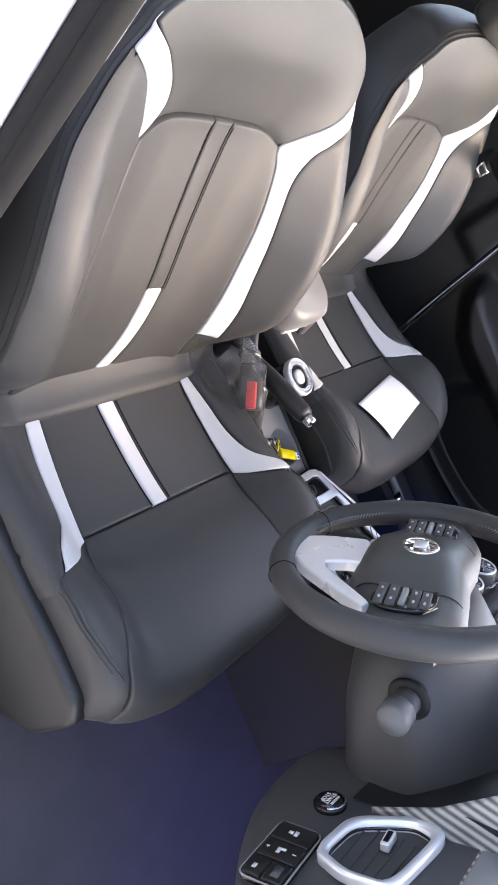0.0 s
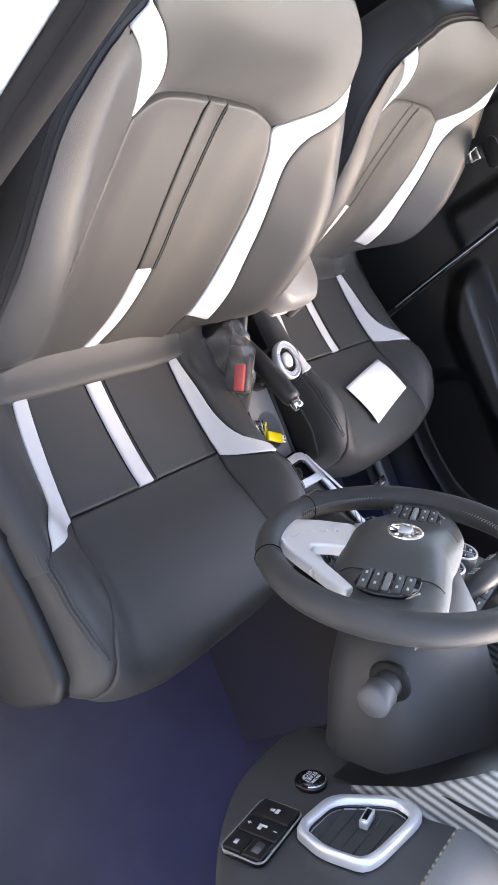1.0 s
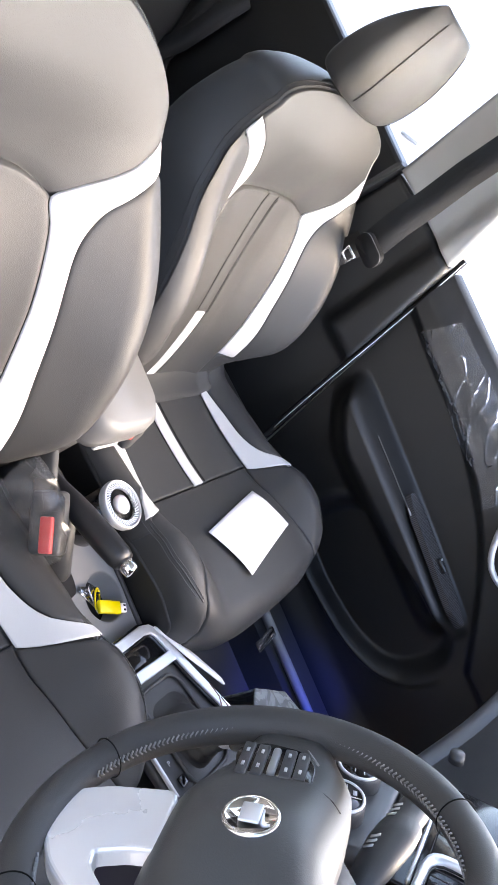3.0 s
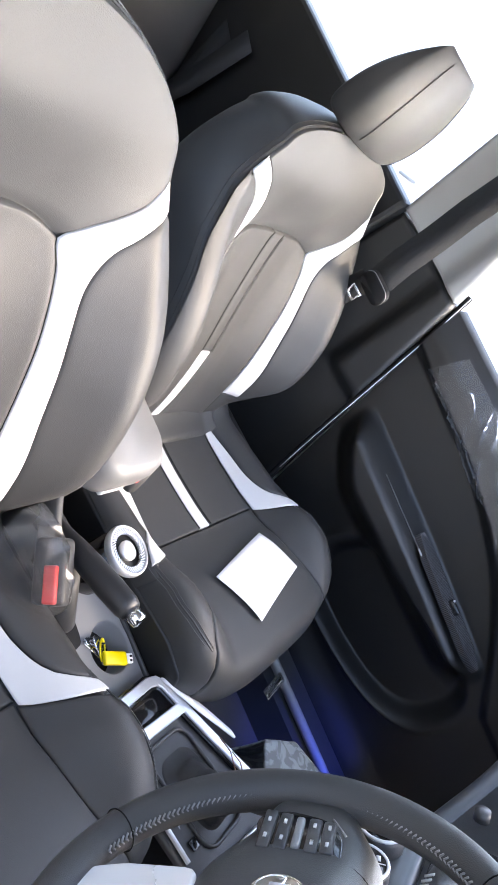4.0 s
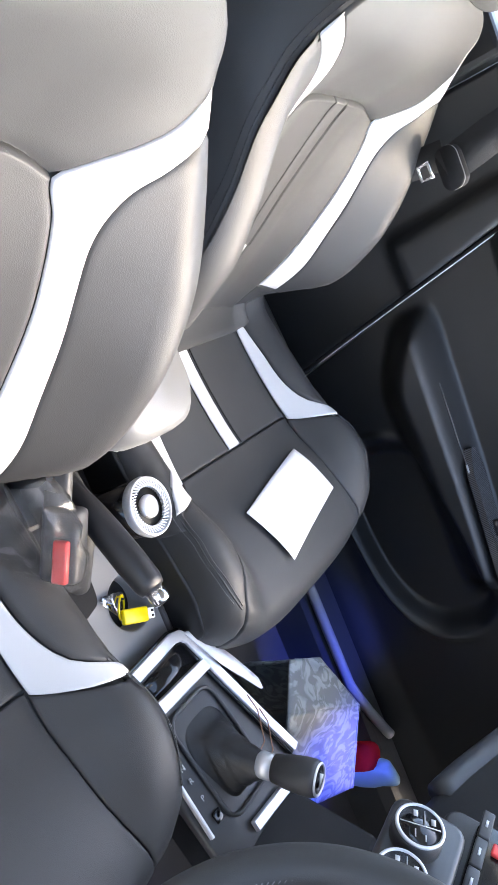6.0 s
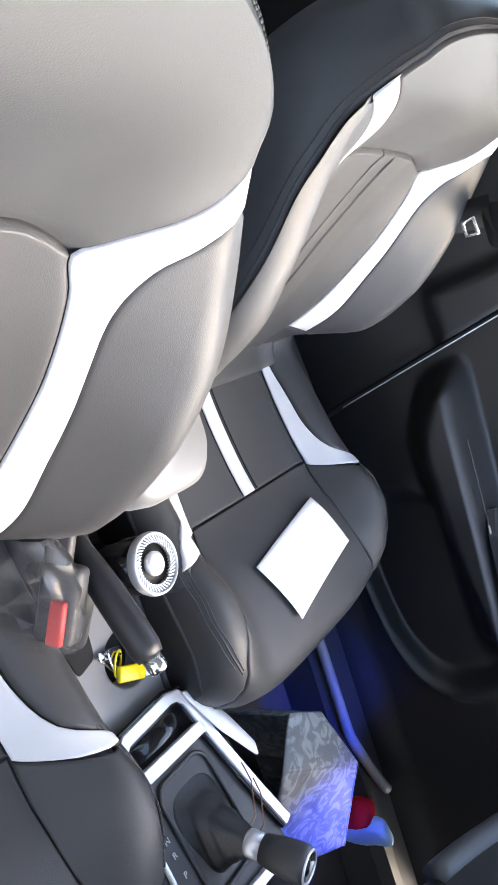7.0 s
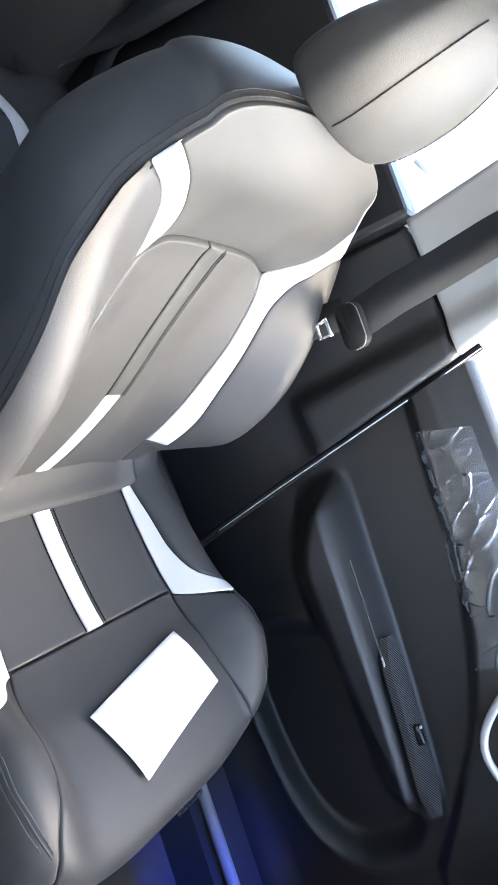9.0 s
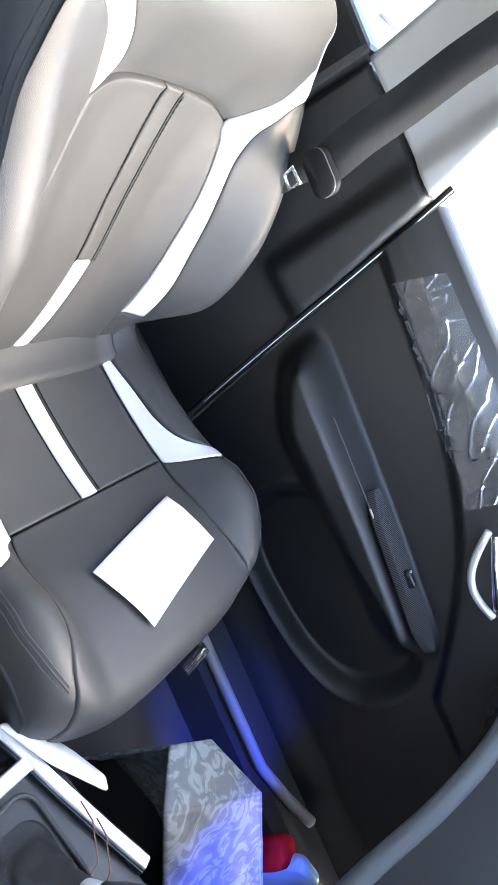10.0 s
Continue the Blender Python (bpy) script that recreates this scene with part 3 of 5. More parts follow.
part("piping", tube([(x - 0.004, y - 0.003, z) for x, y, z in edge[9:]], 0.0014, 6), SILVER, door_1, "thin bright edge of the seal")

# carbon-look switch plate on the armrest
CARBON = bpy.data.materials.new("carbon_weave")
CARBON.use_nodes = True
nt = CARBON.node_tree
co = nt.nodes.new("ShaderNodeTexCoord")
wv = nt.nodes.new("ShaderNodeTexWave")
wv.inputs["Scale"].default_value = 110.0
wv.bands_direction = "DIAGONAL"
wv.inputs["Distortion"].default_value = 0.6
cr = nt.nodes.new("ShaderNodeValToRGB")
cr.color_ramp.elements[0].color, cr.color_ramp.elements[1].color = (0.012, 0.012, 0.013, 1), (0.07, 0.07, 0.075, 1)
nt.links.new(co.outputs["Object"], wv.inputs["Vector"])
nt.links.new(wv.outputs[0], cr.inputs[0])
nt.links.new(cr.outputs[0], nt.nodes["Principled BSDF"].inputs["Base Color"])
nt.nodes["Principled BSDF"].inputs["Roughness"].default_value = 0.25

def arm_top(y):
    return 0.590 + 0.065 * y


plate = []
for k in range(21):
    y = lerp(-0.075, -0.385, k / 20)
    w = 0.030 * min(1, 6 * k / 20 + 0.15, 6 * (1 - k / 20) + 0.1)
    z = arm_top(y) + 0.014
    plate.append([(1.088 - w * 0.9, y, z), (1.088 + w * 1.0, y, z + 0.006), (1.088 + w * 1.0, y, z - 0.012), (1.088 - w * 0.9, y, z - 0.014)])
part("switch_plate", rings(plate), CARBON, door_1, "carbon-look switch plate", smooth=False)
part("window_switch", put(box(0.014, 0.034, 0.016, 0.004), Matrix.Translation((1.086, -0.245, arm_top(-0.245) + 0.02))), GLOSS, door_1, "gloss black window switch")
part("switch_tip", put(box(0.006, 0.004, 0.004, 0.001), Matrix.Translation((1.083, -0.232, arm_top(-0.245) + 0.029))), PALE_THREAD, door_1)
# one stitch line; its dimmer rear stretch is put into a greyer thread
for y0, y1, thread, r in ((0.07, -0.10, GREY_THREAD, 0.0012), (-0.10, -0.375, PALE_THREAD, 0.0019)):
    line = [(door_x(y, arm_top(y) - 0.010) + 0.006, y, arm_top(y) + 0.004) for y in (lerp(y0, y1, k / 40) for k in range(41))]
    part("stitching", stitches(line, 0.0065, 0.0035, r), thread, door_1, "stitch line, dimmer grey behind and pale in front")
pull = [(1.098 - 0.012 * math.sin(math.pi * k / 12), lerp(-0.215, -0.34, k / 12), lerp(0.760, 0.715, k / 12)) for k in range(13)]
part("door_handle", tube(pull, 0.008, 10), CHROME, door_1, "chrome inner door handle")
part("handle_cup", tube([(1.105, lerp(-0.205, -0.355, k / 12), lerp(0.750, 0.700, k / 12) - 0.035 * math.sin(math.pi * k / 12)) for k in range(13)], 0.007, 10), SILVER, door_1, "silver rim of the handle")

# clear film left on the upper door
def clear_sheet(name, rough, veil):
    """Thin clear plastic: see-through, with a sheen that grows at grazing angles."""
    m = bpy.data.materials.new(name)
    m.use_nodes = True
    nt = m.node_tree
    nt.nodes.remove(nt.nodes["Principled BSDF"])
    clear, gloss, milk = nt.nodes.new("ShaderNodeBsdfTransparent"), nt.nodes.new("ShaderNodeBsdfGlossy"), nt.nodes.new("ShaderNodeBsdfDiffuse")
    gloss.inputs["Roughness"].default_value = rough
    milk.inputs["Color"].default_value = (0.8, 0.8, 0.82, 1)
    fr, a, b = nt.nodes.new("ShaderNodeFresnel"), nt.nodes.new("ShaderNodeMixShader"), nt.nodes.new("ShaderNodeMixShader")
    fr.inputs["IOR"].default_value = 1.55
    a.inputs[0].default_value = veil
    nt.links.new(clear.outputs[0], a.inputs[1])
    nt.links.new(milk.outputs[0], a.inputs[2])
    nt.links.new(fr.outputs[0], b.inputs[0])
    nt.links.new(a.outputs[0], b.inputs[1])
    nt.links.new(gloss.outputs[0], b.inputs[2])
    nt.links.new(b.outputs[0], nt.nodes["Material Output"].inputs["Surface"])
    return m


FILM = clear_sheet("clear_film", 0.12, 0.03)


def film(name, surface, n, m, lift=0.003, crumple=0.004, parent=None, seed=0.0, scale=28.0):
    loops = []
    for j in range(m + 1):
        row = []
        for i in range(n + 1):
            p = Vector(surface(i / n, j / m))
            k = max(0.0, 1 - 7 * abs(noise.noise(Vector((seed, p.y * 9 + p.z * 6, p.z * 22 - p.y * 15))))) ** 2 + 0.7 * max(0.0, 1 - 9 * abs(noise.noise(Vector((p.y * 40, seed + 7, p.z * 16))))) ** 2 + 0.15 * noise.noise(p * scale)
            q = Vector(surface(min(1, i / n + 0.01), j / m)) - Vector(surface(max(0, i / n - 0.01), j / m))
            r = Vector(surface(i / n, min(1, j / m + 0.01))) - Vector(surface(i / n, max(0, j / m - 0.01)))
            nrm = q.cross(r)
            nrm = nrm.normalized() if nrm.length > 1e-9 else Vector((0, 0, 1))
            row.append(p + nrm * (lift + crumple * abs(k)))
        loops.append(row)
    return link(name, rings(loops, closed=False), FILM, parent)


def film_on_door(p, q):
    y = lerp(0.235 - 0.02 * q, -0.165, p)
    z = lerp(crease(y) + 0.012 + 0.02 * math.sin(9 * p) * p, 0.845, q)
    return (door_x(y, z) - 0.004, y, z)


film_piece = film("protective_film", film_on_door, 150, 60, lift=0.002, crumple=0.004)
film_piece.visible_shadow = False
tagged(film_piece, "crumpled clear plastic film on the upper door", "plastic film")

# far door pillar, rear door and window frames
pillar_far = thing("pillar_far", (0, 0, 0), "black lower and grey upper door pillar trim", "door pillar", kind="structure")


def pillar_x(y, z):
    x = 1.085 - 0.20 * max(0.0, y - 0.25) + 0.02 * smooth01((0.5 - z) / 0.3)
    x -= 0.10 * max(0.0, z - 0.87)
    x -= 0.022 * smooth01((z - 0.578) / 0.03) * smooth01((0.365 + 0.1 * (z - 0.6) - y) / 0.04)
    return x


def pillar_skin(z0, z1, y1, n=60):
    loops = []
    for j in range(n + 1):
        z = lerp(z0, z1, j / n)
        ys = [lerp(door_rear(z) + 0.006, y1(z), i / 24) for i in range(25)]
        loops.append([(pillar_x(y, z), y, z) for y in ys] + [(1.14, ys[-1], z), (1.14, ys[0], z)])
    return rings(loops)


part("lower_trim", pillar_skin(0.16, 0.868, lambda z: 0.53), DOOR_PLASTIC, pillar_far)
part("upper_trim", pillar_skin(0.874, 1.31, lambda z: 0.535 + 0.10 * (z - 0.874)), GREY_TRIM, pillar_far, "light grey upper trim")
slab("wall_far_rear", 1.00, 1.06, 0.535, 1.62, 0.0, 0.885, DOOR_PLASTIC, "black inner side of the rear door", "wall", 0.01)
slab("wall_far_corner", 1.0, 1.06, 1.25, 1.62, 0.885, 1.30, GREY_TRIM, "grey trim of the rear corner", "wall")
tagged(link("sill_far", rings([[(x, y, z) for x, z in ((1.02, 0.0), (1.02, 0.13), (1.035, 0.158), (1.06, 0.160), (1.20, 0.15), (1.20, 0.0))] for y in (-1.05, -0.62, -0.5, -0.4, -0.2, 0.0, 0.3, 0.6)]), PLASTIC, smooth=False), "black door sill edge catching blue light", "door sill", kind="structure")
SEAL_GREY = material("seal_grey", (0.26, 0.26, 0.26), 0.5, bump=0.1)
kick = [(1.03 + 0.05 * t, -0.53 - 0.17 * t, 0.165 + 0.02 * t * t) for t in (k / 10 for k in range(11))]
tagged(link("sill_seal", tube([(1.03, 0.2, 0.165), (1.03, -0.2, 0.165), (1.03, -0.45, 0.165)] + kick, 0.012, 10), SEAL_GREY), "rubber seal along the door sill", "door seal", kind="structure")

# ---- rear bench ----
bench = thing("rear_bench", (0.34, 1.1, 0.04), "black leather rear bench with white accents", "rear seat")
bench.location = (0, 0, 0)


def bench_surface(a, b):
    z = curve(b, ((0.74, 0.30), (0.77, 0.395), (0.84, 0.425), (0.93, 0.42), (1.0, 0.40), (1.22, 0.39)))
    return (a, b, z + 0.02 * smooth01((abs(a - 0.34) - 0.5) / 0.12))


part("cushion", patch(bench_surface, lambda p, q: (lerp(-0.30, 0.985, p), lerp(0.74, 1.22, q)), 40, 30, puff=0.004), BLACK_LEATHER, bench)
part("cushion_base", put(box(1.28, 0.45, 0.26, 0.02), Matrix.Translation((0.34, 0.98, 0.17))), PLASTIC, bench)
for s, x0 in ((1, 0.80), (-1, -0.12)):
    def stripe(p, q):
        b = lerp(0.815, 0.965, q)
        inner = x0 - s * (0.02 + 0.085 * smooth01((b - 0.86) / 0.13))
        return inner + s * p * (0.042 + 0.065 * smooth01((0.865 - b) / 0.05)), b
    part("white_panel", patch(bench_surface, stripe, 8, 24, puff=0.008, width=0.008), WHITE_LEATHER, bench, "white leather accent")


def bench_back(a, z):
    return (a, 1.00 + 0.42 * (z - 0.38) - 0.03 * smooth01((abs(a - 0.34) - 0.2) / 0.1) * smooth01((z - 0.4) / 0.2), z)


part("backrest", patch(bench_back, lambda p, q: (lerp(-0.31, 0.99, p), lerp(0.36, 0.95, q)), 40, 24, puff=0.012, width=0.05), BLACK_LEATHER, bench)
for x in (0.05, 0.62):
    part("headrest", put(box(0.24, 0.09, 0.16, 0.035, 4), pose(x, 1.30, 1.02, -15)), BLACK_LEATHER, bench)
part("cushion_seam", tube([Vector(bench_surface(x, 0.872 + 0.012 * math.sin(3 * x))) + Vector((0, 0, 0.004)) for x in (lerp(-0.05, 0.775, k / 30) for k in range(31))], 0.002, 6), GREY_THREAD, bench, "sewn cushion seam")
REAR_WEB = material("rear_webbing", (0.018, 0.018, 0.019), 0.7, scale=1200, bump=0.5)
for places in (((0.85, 1.00, 0.43), (0.925, 1.035, 0.41), (0.955, 1.03, 0.50), (0.972, 1.012, 0.59), (0.985, 1.0, 0.75)), ((0.952, 0.900, 0.44), (0.968, 0.965, 0.48), (0.976, 1.02, 0.545), (0.986, 1.05, 0.72))):
    tagged(link("rear_belt", rings([[(x, y - 0.022, z - 0.006), (x, y + 0.022, z + 0.006), (x + 0.003, y + 0.022, z + 0.006), (x + 0.003, y - 0.022, z - 0.006)] for x, y, z in places]), REAR_WEB), "grey seat belt hanging beside the rear bench", "seat belt")

# ---- front seat belt ----
belt = thing("seat_belt", (0, 0, 0), "black passenger seat belt with a chrome tongue", "seat belt")


HOUSING_GREY = material("stopper_grey", (0.12, 0.12, 0.12), 0.4, bump=0.05)


def ribbon(points, width, wide=(0, 1, 0), thick=0.0014):
    w = Vector(wide).normalized()
    loops = []
    pts = [Vector(p) for p in points]
    for i, p in enumerate(pts):
        way = (pts[min(i + 1, len(pts) - 1)] - pts[max(i - 1, 0)]).normalized()
        ww = (w - way * w.dot(way)).normalized()
        nn = way.cross(ww)
        loops.append([p + ww * width / 2 * a + nn * thick / 2 * b for a, b in ((-1, -1), (1, -1), (1, 1), (-1, 1))])
    return rings(loops)


part("strap", ribbon([(0.918, 0.405, 0.765), (0.945, 0.425, 0.84), (0.972, 0.437, 0.905), (0.985, 0.45, 0.98), (0.995, 0.46, 1.09)], 0.056), WEBBING, belt)
part("lap_strap", ribbon([(0.945, 0.430, 0.765), (0.985, 0.45, 0.6), (1.0, 0.45, 0.4), (1.0, 0.45, 0.2)], 0.046), WEBBING, belt)
stopper = part("stopper", put(prism(rounded(0.040, 0.066, 0.017, 8), 0.020, 0.005, 3), pose(0.916, 0.404, 0.772, 0, 62, 0)), RUBBER, belt, "dark rounded belt stopper")
# thin lighter tube along the edge of the stopper
part("stopper_rim", put(tube([(x, y, 0.006) for x, y in rounded(0.038, 0.064, 0.016, 8)], 0.0016, 6, True), pose(0.916, 0.404, 0.772, 0, 62, 0)), HOUSING_GREY, stopper, "lighter grey rim")
part("tongue", put(tube([(-0.010, -0.011, 0), (0.012, -0.011, 0), (0.012, 0.011, 0), (-0.010, 0.011, 0)], 0.0034, 8, True), pose(0.900, 0.412, 0.742, 0, 62, 0)), CHROME, belt, "chrome tongue")
part("guide", put(box(0.03, 0.09, 0.035, 0.01), Matrix.Translation((1.005, 0.462, 1.10))), PLASTIC, belt)

# ---- window panes ----
GLASS = bpy.data.materials.new("window_glass")
GLASS.use_nodes = True
gb = GLASS.node_tree.nodes["Principled BSDF"]
gb.inputs["Roughness"].default_value = 0.02
gb.inputs["Transmission Weight"].default_value = 1.0
gb.inputs["IOR"].default_value = 1.1
for name, y0, y1 in (("window_1", -0.55, 0.31), ("window_2", 0.50, 1.25)):
    pane = link(name, rings([[(x, y0, z), (x, y1 + 0.25 * (z - 0.87), z), (x + 0.004, y1 + 0.25 * (z - 0.87), z), (x + 0.004, y0, z)] for x, z in ((1.165, 0.85), (1.05, 1.31))]), GLASS, smooth=False)
    pane.visible_shadow = False
    tagged(pane, "clear side window of the car", "car window", kind="structure")

# outside: a white car standing beside, plain white wall further off
other = thing("parked_car", (2.6, 0.5, -0.4), "white car parked beside, in bright light", "car")
other.location = (0, 0, 0)
part("body", rings([[(2.0 + dx, y, z) for dx, z in ((0.0, -0.15), (-0.03, 0.2), (0.02, 0.55), (0.12, 0.62), (0.35, 1.05), (1.2, 1.1), (1.6, 0.6), (1.7, -0.15))] for y in (-2.2, -1.0, 0.5, 1.9, 2.6)]), WHITE_PAINT, other)
BADGE = material("badge_grey", (0.06, 0.06, 0.062), 0.35, metal=0.2, bump=0)
ROD = material("rod_grey", (0.28, 0.28, 0.285), 0.4, bump=0)
slope_m = pose(2.205, 0.893, 0.764, 0, -62, 0)
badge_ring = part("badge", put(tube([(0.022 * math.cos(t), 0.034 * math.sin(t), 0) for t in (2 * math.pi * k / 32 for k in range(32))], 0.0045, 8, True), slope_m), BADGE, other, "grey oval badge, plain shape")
for y in (-0.012, 0.012):
    part("badge_bar", put(tube([(-0.018, y - 0.004, 0), (0.018, y + 0.004, 0)], 0.004, 8), slope_m), BADGE, badge_ring)
part("badge_bar", put(tube([(0.004, -0.012, 0), (-0.004, 0.012, 0)], 0.004, 8), slope_m), BADGE, badge_ring)
for p, q in (((2.192, 0.935, 0.772), (2.180, 0.999, 0.744)), ((2.196, 0.845, 0.779), (2.206, 0.770, 0.800))):
    part("trim_rod", tube([p, q], 0.006, 8), ROD, other, "thin grey trim rod beside the badge")
for y in (-1.5, 1.9):
    part("wheel", put(turned(((0.0, 0), (0.30, 0), (0.32, 0.03), (0.32, 0.17), (0.30, 0.2), (0.0, 0.2))), pose(2.02, y, -0.1, 0, 90, 0)), RUBBER, other)

# ---- paper ----
corner = [Vector(p) for p in ((0.590, 0.040, 0.408), (0.818, 0.072, 0.391), (0.832, -0.018, 0.424), (0.624, -0.060, 0.421))]
rows_ = []
for j in range(13):
    row = []
    for i in range(25):
        u, v = i / 24, j / 12
        p = corner[0].lerp(corner[1], u).lerp(corner[3].lerp(corner[2], u), v)
        p.z = cushion_surface(p.x - 0.698, p.y - 0.1)[2] + 0.0085 + 0.003 * (2 * u - 1) ** 2
        row.append(p)
    rows_.append(row)
bm = rings(rows_, closed=False)
low = bmesh.ops.extrude_face_region(bm, geom=bm.faces[:])
bmesh.ops.translate(bm, verts=[v for v in low["geom"] if isinstance(v, bmesh.types.BMVert)], vec=(0, 0, 0.0012))
tagged(link("booklet", bm, PAPER), "white paper booklet lying on the passenger seat", "paper")

# ---- steering wheel ----
HUB = material("hub_grain", (0.045, 0.045, 0.044), 0.42, scale=800, bump=0.3)
SPOKE = material("polished_silver", (0.80, 0.80, 0.80), 0.28, metal=0.35, bump=0.02, vary=0.03)
KEY_GREY = material("key_grey", (0.2, 0.2, 0.2), 0.4, bump=0)
wheel = thing("steering_wheel", (0, 0, 0), "black leather steering wheel with silver bottom spoke", "steering wheel")
TILT_W = radians(27.95)
wheel.matrix_world = Matrix(((-1, 0, 0, -0.0346), (0, -math.sin(TILT_W), math.cos(TILT_W), -0.156), (0, math.cos(TILT_W), math.sin(TILT_W), 0.750), (0, 0, 0, 1))) @ Matrix.Rotation(radians(13), 4, "Z")
part("rim", tube([(0.166 * math.cos(t), 0.166 * math.sin(t), 0) for t in (2 * math.pi * k / 96 for k in range(96))], [0.0165 + 0.0015 * math.cos(2 * t) for t in (2 * math.pi * k / 96 for k in range(96))], 18, True), BLACK_LEATHER, wheel)
for a0, a1 in ((12, 84), (96, 168), (200, 252), (288, 340)):
    zig = bmesh.new()
    n = int((a1 - a0) / 1.7)
    for k in range(n):
        t = radians(lerp(a0, a1, k / n))
        for s in (-1, 1):
            p = Vector((0.1508 * math.cos(t), 0.1508 * math.sin(t), 0.0035 + s * 0.0035))
            q = Vector((0.1498 * math.cos(t + 0.022), 0.1498 * math.sin(t + 0.022), 0.0035))
            way = q - p
            bmesh.ops.create_cone(zig, segments=5, radius1=0.0009, radius2=0.0009, depth=way.length, cap_ends=True, matrix=Matrix.Translation((p + q) / 2) @ way.to_track_quat("Z", "Y").to_matrix().to_4x4())
    part("stitching", zig, MID_THREAD, wheel, "grey cross stitching")
for a in (62, 118, 242, 298):
    t = radians(a)
    m = Matrix.Translation((0.166 * math.cos(t), 0.166 * math.sin(t), 0)) @ Matrix.Rotation(t, 4, "Z") @ Matrix.Rotation(radians(90), 4, "X")
    part("rim_seam", put(tube([(0.0172 * math.cos(u), 0.0172 * math.sin(u), 0) for u in (2 * math.pi * k / 24 for k in range(24))], 0.0006, 5, True), m), THREAD, wheel)
def hub_low(x):
    return curve(abs(x), ((0.0, -0.078), (0.045, -0.077), (0.075, -0.066), (0.105, -0.050), (0.16, -0.030)))


def hub_high(x):
    return curve(abs(x), ((0.0, 0.060), (0.06, 0.064), (0.10, 0.063), (0.13, 0.050), (0.16, 0.036)))


def hub_z(x, y):
    f = (y - hub_low(x)) / (hub_high(x) - hub_low(x))
    crown = 0.020 * (1 - smooth01(abs(x) / 0.11)) * (1 - (2 * f - 1) ** 4)
    return 0.003 + crown - 0.022 * abs(2 * f - 1) ** 6


grid = []
for i in range(65):
    x = lerp(-0.153, 0.153, i / 64)
    row = [(x, lerp(hub_low(x), hub_high(x), warped(k / 28)), 0) for k in range(29)]
    row = [(x, y, hub_z(x, y)) for x, y, _ in row]
    low, high = hub_low(x), hub_high(x)
    grid.append([(x, low, -0.035)] + row + [(x, high, -0.035)])
cover = rings(grid, closed=False)
part("airbag_cover", put(cover, Matrix.Translation((-0.006, 0, 0))), HUB, wheel, "grained dark grey centre cover")
for s in (-1, 1):
    line = [(s * (0.066 + 0.012 * math.sin(math.pi * k / 20)), lerp(hub_low(0.07), hub_high(0.07), k / 20)) for k in range(1, 20)]
    part("cover_seam", tube([(x, y, hub_z(x, y) + 0.0003) for x, y in line], 0.0008, 6), DARK, wheel)
badge = part("badge", put(turned(((0.0, 0.0), (0.0222, 0.0), (0.0222, 0.003), (0.020, 0.0045), (0.0185, 0.003), (0.0, 0.0032))), Matrix.Translation((-0.010, -0.002, 0.0205))), CHROME, wheel, "round chrome badge, plain shape")
part("emblem", put(box(0.020, 0.016, 0.0025, 0.001), Matrix.Translation((-0.010, -0.002, 0.0255))), SILVER, badge)
for s in (-1, 1):
    pod_line = [(-0.029, -0.026), (0.014, -0.036), (0.029, -0.012), (0.024, 0.022), (0.004, 0.037), (-0.030, 0.037)]
    pod = part("switch_pod", put(prism(round_outline([(s * x, y) for x, y in pod_line]), 0.004, 0.0012), Matrix.Translation((s * 0.096 - 0.002, -0.004, 0.0035))), GLOSS, wheel, "gloss black switch pod")
    for i, by in enumerate((-0.024, -0.011, 0.013, 0.025)):
        part("button", put(box(0.046 - 0.003 * i, 0.0105, 0.004, 0.0015), Matrix.Translation((s * 0.096 - 0.002, -0.004 + by, 0.008))), PLASTIC, pod)
        for bx in (-0.010, 0.010):
            part("mark", put(box(0.005, 0.0026, 0.0008, 0), Matrix.Translation((s * 0.096 - 0.002 + bx, -0.004 + by, 0.0104))), PALE_THREAD, pod)
    part("roller", put(box(0.036, 0.007, 0.007, 0.002), Matrix.Translation((s * 0.096 - 0.002, -0.003, 0.008))), KEY_GREY, pod, "grey rocker switch")
    part("pod_edge", tube([(s * (0.096 + 0.026 - 0.018 * t) - 0.002, -0.004 + 0.026 + 0.012 * t, 0.007) for t in (0, 0.3, 0.6, 1)], 0.0010, 6), KEY_GREY, pod, "grey edge")
spoke_line = round_outline([(0.018, -0.156), (-0.018, -0.158), (-0.034, -0.150), (-0.044, -0.125), (-0.052, -0.070), (0.018, -0.066), (0.020, -0.086), (0.028, -0.108), (0.042, -0.105), (0.106, -0.036), (0.120, -0.044), (0.048, -0.136)], 3, 0.2)
part("bottom_spoke", put(prism(spoke_line, 0.014, 0.0035, 3), Matrix.Translation((0, 0, -0.012))), SPOKE, wheel, "satin silver bottom spoke", smooth=False)

# ---- steering column and stalks ----
column = thing("steering_column", (0, 0, 0), "black plastic steering column cover with stalks", "steering column")
loops = []
